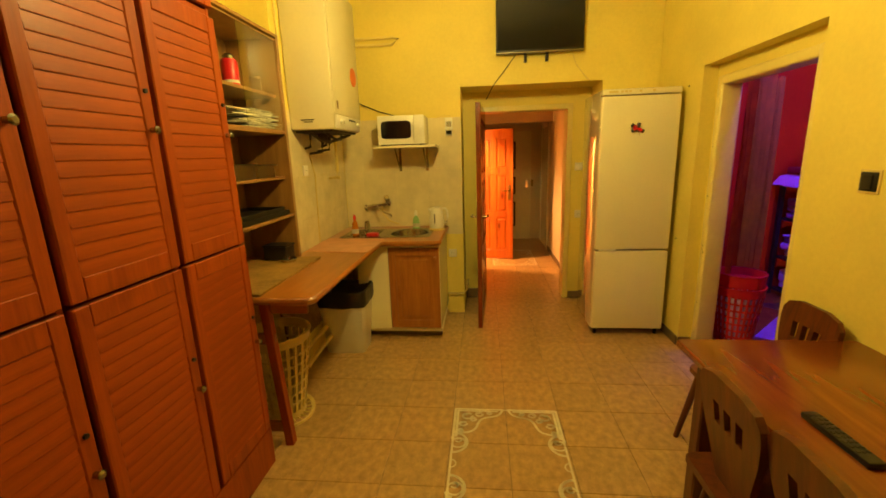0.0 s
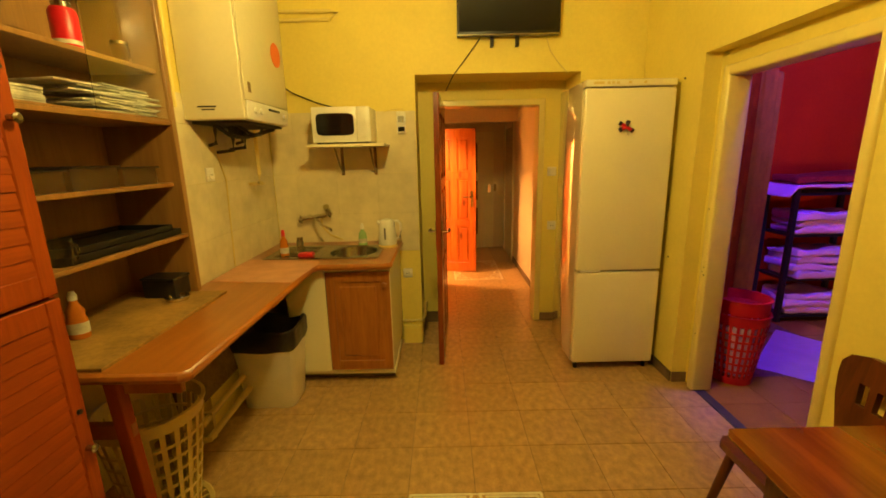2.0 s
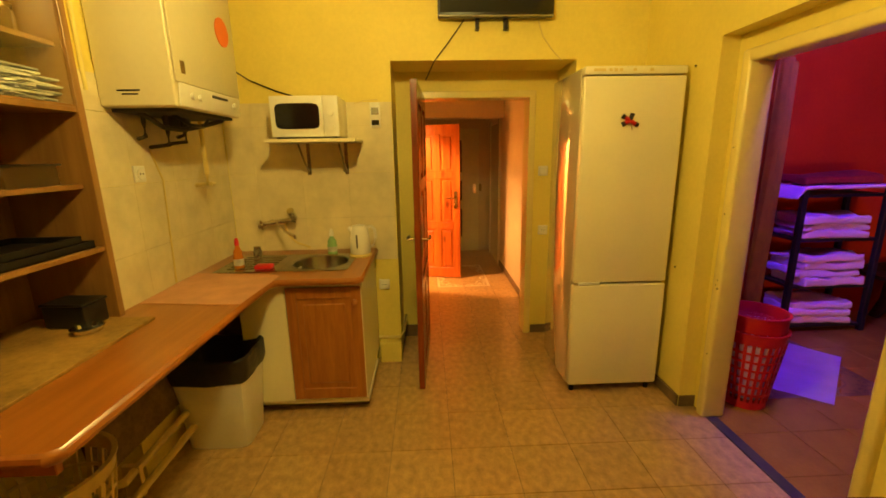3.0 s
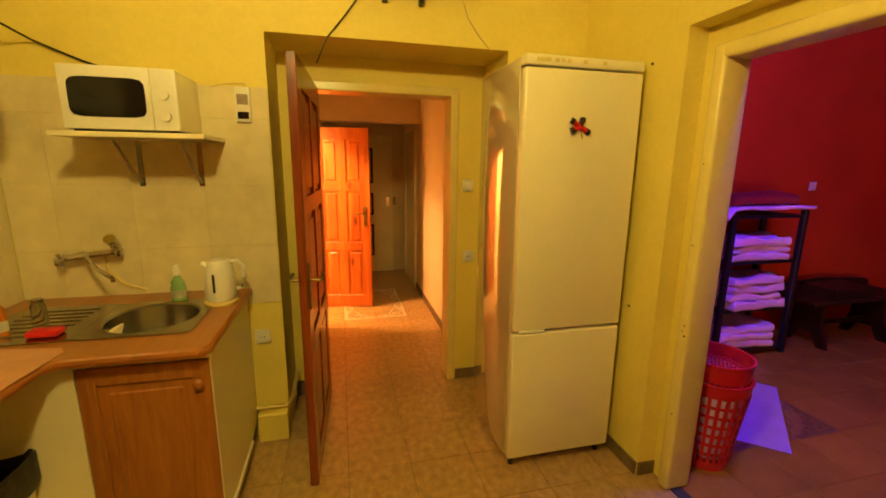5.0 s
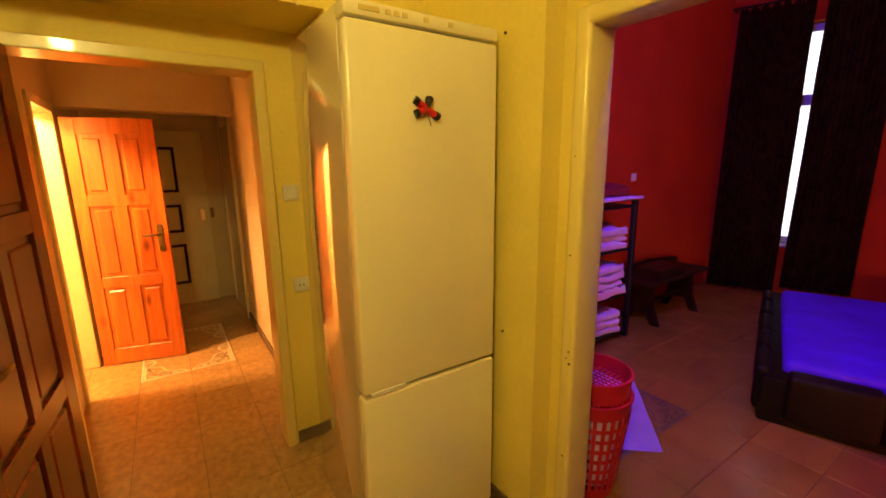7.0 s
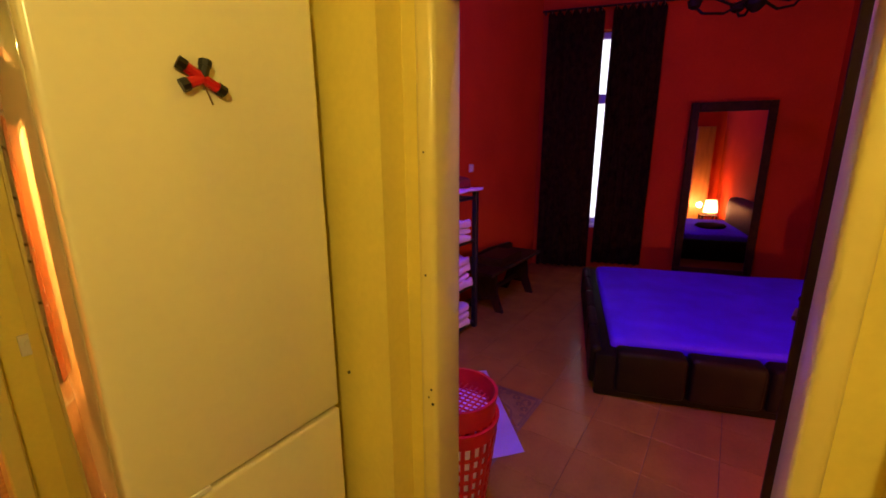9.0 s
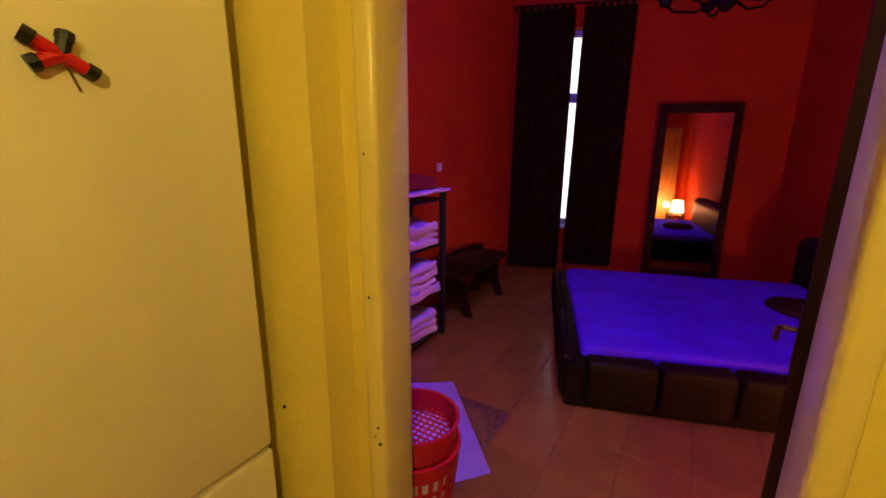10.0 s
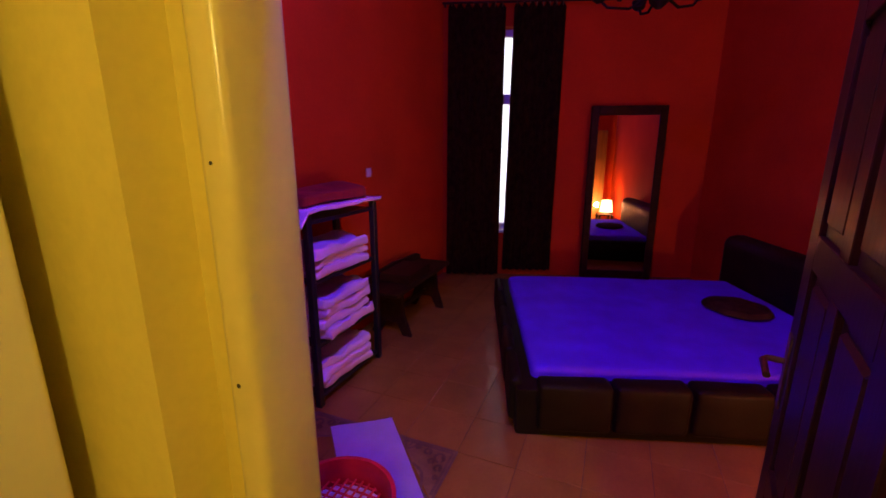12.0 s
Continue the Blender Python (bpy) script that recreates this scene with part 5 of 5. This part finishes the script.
# bedside light that shows in the mirror
ns = thing("bedside_table", "low dark bedside table", "table", pose(2.45, 0.41, 0, 0, 0, 18))
part("top", B(-0.22, 0.22, -0.16, 0.16, 0.21, 0.24, 0.004), M_DARKW, ns)
for x in (-0.19, 0.19):
    for y in (-0.17, 0.17):
        part("leg", B(x - 0.02, x + 0.02, y * 0.8 - 0.02, y * 0.8 + 0.02, 0, 0.21, 0.003), M_DARKW, ns)
bl = thing("bedside_lamp", "small lit bedside lamp with a glowing cloth shade", "lamp", pose(2.45, 0.37, 0.24))
part("foot", lathe(bmesh.new(), [(0.06, 0), (0.06, 0.012), (0.015, 0.03), (0.012, 0.12)], 20), M_BRASS, bl)
part("shade", lathe(bmesh.new(), [(0.145, 0.05), (0.11, 0.32), (0.107, 0.32), (0.142, 0.05), (0.145, 0.05)], 28, caps=(False, False)), M_SHADE, bl, "glowing warm cloth shade")
# cupboard form made up for an unidentified yellow strip reflected in the mirror
cb = thing("tall_cupboard", "tall narrow wooden stand-in for a yellow strip beside the bedside lamp", "cupboard", pose(1.845, 0.30, 0))
part("carcass", B(0, 0.26, 0, 0.40, 0.03, 2.2, 0.004), M_SHELF, cb)
part("door", B(0.262, 0.28, 0.004, 0.396, 0.06, 2.19, 0.004), M_SHELF, cb)
part("plinth", B(0.01, 0.25, 0.01, 0.39, 0, 0.03), M_SKIRT, cb)
part("knob", cyl(bmesh.new(), (0.28, 0.04, 1.05), (0.30, 0.04, 1.05), 0.012), M_BRASS, cb)
kl = thing("ceiling_bulb", "bare lit bulb hanging from the kitchen ceiling", "lamp", pose(-0.08, 2.05, 2.80))
part("flex", cyl(bmesh.new(), (0, 0, 0.09), (0, 0, 0.70), 0.004), M_TAPE, kl)
part("holder", cyl(bmesh.new(), (0, 0, 0.055), (0, 0, 0.10), 0.018), M_BLACK, kl)
part("bulb", lathe(bmesh.new(), [(0.008, -0.06), (0.025, -0.05), (0.032, -0.02), (0.022, 0.03), (0.014, 0.06)], 18), M_BULB, kl, "glowing bulb")

# nails and chips in the paint
for x, y, z, r in ((WX, 3.60, 2.087, 0.006), (WX, 3.586, 0.88, 0.005)):
    solo("nail", cyl(bmesh.new(), (x + 0.004, y, z), (x - 0.006, y, z), r, seg=8), M_TAPE, "small dark nail head in the painted wall", "nail", group="nails in the wall")
fb_ = bpy.data.objects["door_frame_bedroom"]
for y, z, r in ((3.285, 0.88, 0.004), (3.295, 0.85, 0.003), (3.28, 0.83, 0.005), (3.30, 1.26, 0.004), (3.29, 0.42, 0.004), (3.30, 1.62, 0.003)):
    part("paint_chip", cyl(bmesh.new(), (1.703, y, z), (1.6985, y, z), r, seg=7), M_TAPE, fb_)
solo("riser_pipe", tube(bmesh.new(), [(XL + 0.012, 2.985, 1.90), (XL + 0.012, 2.985, 2.6), (XL + 0.012, 2.985, 3.49)], 0.009), M_YGLOSS, "yellow painted riser pipe beside the boiler", "pipe")

# striped hanging in the bedroom's corner
pc = thing("striped_curtain", "maroon hanging with pale pink vertical stripes", "curtain", pose(2.06, 3.60, 0, 0, 0, -46))
part("cloth", curtain(0.0, 0.74, 0.05, 2.12, 6, 11, 0.0), M_PINKC, pc)
for y in (0.12, 0.24, 0.36, 0.58):
    part("stripe", curtain(y, y + 0.022, 0.05, 2.12, 1, 11, 0.062), M_PINKS, pc)
part("rail", cyl(bmesh.new(), (0, -0.05, 2.16), (0, 0.82, 2.16), 0.014), M_BLACK, pc)

# ---- inlaid tile borders ----


LAYER = [0]


def ribbon(bm, pts, w, z):
    """A flat raised band along a line of points, each band a hair above the last."""
    LAYER[0] += 1
    z += 0.00005 * (LAYER[0] % 60)
    for p, q in zip(pts, pts[1:]):
        p, q = Vector((*p, 0)), Vector((*q, 0))
        d = q - p
        if d.length < 1e-5:
            continue
        n = Vector((-d.y, d.x, 0)).normalized() * w / 2
        e = d.normalized() * w * 0.2
        vs = [bm.verts.new((c.x, c.y, z)) for c in (p - n - e, q - n + e, q + n + e, p + n - e)]
        bm.faces.new(vs)


def arc(cx, cy, r, a0, a1, n=10, grow=0.0):
    return [(cx + (r + grow * k / n) * math.cos(radians(a0 + (a1 - a0) * k / n)), cy + (r + grow * k / n) * math.sin(radians(a0 + (a1 - a0) * k / n))) for k in range(n + 1)]


def corner_scroll(bm, m2, size, z):
    """Filigree corner: two straight bands, a scalloped slope and curls between them; m2 maps the plan."""
    lines = [[(0, 0), (size, 0)], [(0.018, 0.018), (size * 0.9, 0.018)], [(0, 0), (0, size)], [(0.018, 0.018), (0.018, size * 0.9)]]
    lines.append([(size * (1 - f) + 0.015 * math.sin(f * 12), size * f + 0.015 * math.sin(f * 12)) for f in [k / 16 for k in range(17)]])
    for cx, cy, r in ((0.075, 0.07, 0.036), (0.15, 0.052, 0.024), (0.052, 0.15, 0.024), (0.215, 0.04, 0.014), (0.04, 0.215, 0.014), (0.115, 0.105, 0.018)):
        lines.append(arc(cx, cy, r, 0, 300, 12, -r * 0.45))
        lines.append(arc(cx + r * 0.3, cy - r * 0.2, r * 0.5, 180, 330, 6))
    for l in lines:
        ribbon(bm, [m2(p) for p in l], 0.015, z)


def border(name, x0, x1, y0, y1, material, parent, label, sizes=0.30):
    s = bmesh.new()
    z = 0.0012
    for sx, sy, ox, oy in ((1, 1, x0, y0), (-1, 1, x1, y0), (1, -1, x0, y1), (-1, -1, x1, y1)):
        corner_scroll(s, lambda p, sx=sx, sy=sy, ox=ox, oy=oy: (ox + sx * p[0], oy + sy * p[1]), sizes, z)
    for x, sgn in ((x0, 1), (x1, -1)):
        ribbon(s, [(x, y0), (x, y1)], 0.012, z)
        ym = (y0 + y1) / 2
        for yc in (ym - 0.17, ym + 0.17):
            ribbon(s, [(x + sgn * px, yc + py) for px, py in arc(0, 0, 0.085, -90, 90, 14)], 0.016, z)
            for r, o in ((0.045, 0.0), (0.02, 0.02)):
                ribbon(s, [(x + sgn * (0.015 + px), yc + o + py) for px, py in arc(0.02, 0, r, -150, 150, 12, -0.01)], 0.011, z)
        ribbon(s, [(x + sgn * px, ym + py) for px, py in arc(0, 0, 0.03, -90, 90, 8)], 0.008, z)
    for y in (y0, y1):
        ribbon(s, [(x0, y), (x1, y)], 0.010, z)
    ob = new(name, finish(name, s, material, smooth=False))
    ob.parent = parent
    return tagged(ob, label)


T = 1 / 3
fl = {k: bpy.data.objects[k] for k in ("floor", "floor_corridor", "floor_bedroom")}
border("inlay", 0.15 - T + 0.014, 0.15 + T - 0.016, 2.42 - 3 * T + 0.006, 2.42 - 0.012, M_ORN, fl["floor"], "pale filigree border inlaid in the tiles")
border("inlay", 0.15 + 0.01, 0.15 + 2 * T - 0.02, 5.99, 5.99 + 3 * T, M_ORN, fl["floor_corridor"], "pale filigree border inlaid in the tiles")
fd = bmesh.new()
for sx, sy, ox, oy in ((1, 1, 2.14, 3.44), (-1, 1, 3.13, 3.44), (1, -1, 2.14, 4.40), (-1, -1, 3.13, 4.40)):
    fd.faces.new([fd.verts.new((ox + sx * u, oy + sy * v, 0.0008)) for u, v in ((0, 0), (0.36, 0), (0, 0.36))])
part("inlay_field", fd, M_ORN3, fl["floor_bedroom"], "mid-brown corner fields of the tile inlay")
border("inlay", 2.14, 3.13, 3.44, 4.40, M_ORN2, fl["floor_bedroom"], "brown filigree border inlaid in the tiles", 0.36)


# ---- tiles ----
def tile_floor(parent, x0, x1, y0, y1, ox, oy, material, skip=None):
    shared = {}
    for i in range(math.floor((x0 - ox) / T), math.ceil((x1 - ox) / T)):
        for j in range(math.floor((y0 - oy) / T), math.ceil((y1 - oy) / T)):
            a0, a1 = max(x0, ox + i * T + 0.0013), min(x1, ox + (i + 1) * T - 0.0013)
            c0, c1 = max(y0, oy + j * T + 0.0013), min(y1, oy + (j + 1) * T - 0.0013)
            if a1 - a0 < 0.01 or c1 - c0 < 0.01 or (skip and skip(a0, a1, c0, c1)):
                continue
            key = (round(a1 - a0, 3), round(c1 - c0, 3))
            if key not in shared:
                hx, hy = key[0] / 2, key[1] / 2
                s = bmesh.new()
                lo = [s.verts.new((sx * hx, sy * hy, -0.006)) for sx, sy in ((-1, -1), (1, -1), (1, 1), (-1, 1))]
                mi = [s.verts.new((sx * hx, sy * hy, -0.0018)) for sx, sy in ((-1, -1), (1, -1), (1, 1), (-1, 1))]
                hi = [s.verts.new((sx * (hx - 0.0015), sy * (hy - 0.0015), 0)) for sx, sy in ((-1, -1), (1, -1), (1, 1), (-1, 1))]
                for u, v in ((lo, mi), (mi, hi)):
                    for k in range(4):
                        s.faces.new((u[k], u[(k + 1) % 4], v[(k + 1) % 4], v[k]))
                s.faces.new(hi)
                shared[key] = finish("tile", s, material, smooth=False)
            ob = new("tile", shared[key])
            ob.parent = parent
            ob.location = ((a0 + a1) / 2, (c0 + c1) / 2, 0.0004 * random.uniform(-1, 1))


random.seed(2)
tile_floor(fl["floor"], -1.71, 1.735, -1.5, YB, 0.15, 2.42, M_FTILE, lambda a0, a1, c0, c1: a1 < -1.2 and c1 < 1.85)
tile_floor(fl["floor"], -0.186, 1.13, YB, 4.75, 0.15, 2.42, M_FTILE)
tile_floor(fl["floor_corridor"], -0.15, 1.09, 4.75, 8.0, 0.15, 2.42 + T / 3, M_FTILE)
tile_floor(fl["floor_corridor"], -1.6, -0.15, 5.15, 7.2, 0.15, 2.42 + T / 3, M_FTILE)
tile_floor(fl["floor_bedroom"], 1.80, 7.4, -0.6, 4.85, 1.80, 2.445, M_FTILE2, lambda a0, a1, c0, c1: c1 < -0.16 + 0.325 * (a0 - 1.8) or (Vector(((a0 + a1) / 2, (c0 + c1) / 2, 0)) - C0).dot(U) > 0.2)


def tile_wall(parent, u0, u1, rows, place, material, w=T):
    """Wall tiles; place(u, z) gives the pose of a tile whose face looks along its own -y."""
    u = u1
    while u > u0 + 0.02:
        a0 = max(u0, u - w)
        for z0, z1 in zip(rows, rows[1:]):
            s = B(-(u - a0) / 2 + 0.0006, (u - a0) / 2 - 0.0006, -0.008, 0, -(z1 - z0) / 2 + 0.0006, (z1 - z0) / 2 - 0.0006)
            ob = new("wall_tile", finish("wall_tile", s, material, smooth=False))
            ob.parent = parent
            ob.matrix_world = place((u + a0) / 2, (z0 + z1) / 2)
        u -= w


ROWS_Z = [0.83, 1.16, 1.49, 1.82, 1.98]
wn_ob, ww_ob = bpy.data.objects["wall_north"], bpy.data.objects["wall_west"]
tile_wall(wn_ob, XL + 0.01, -0.19, ROWS_Z, lambda u, z: pose(u, YB, z), M_WTILE)
tile_wall(ww_ob, 2.912, YB - 0.01, ROWS_Z, lambda u, z: pose(XL, u, z, 0, 0, 90), M_WTILE)
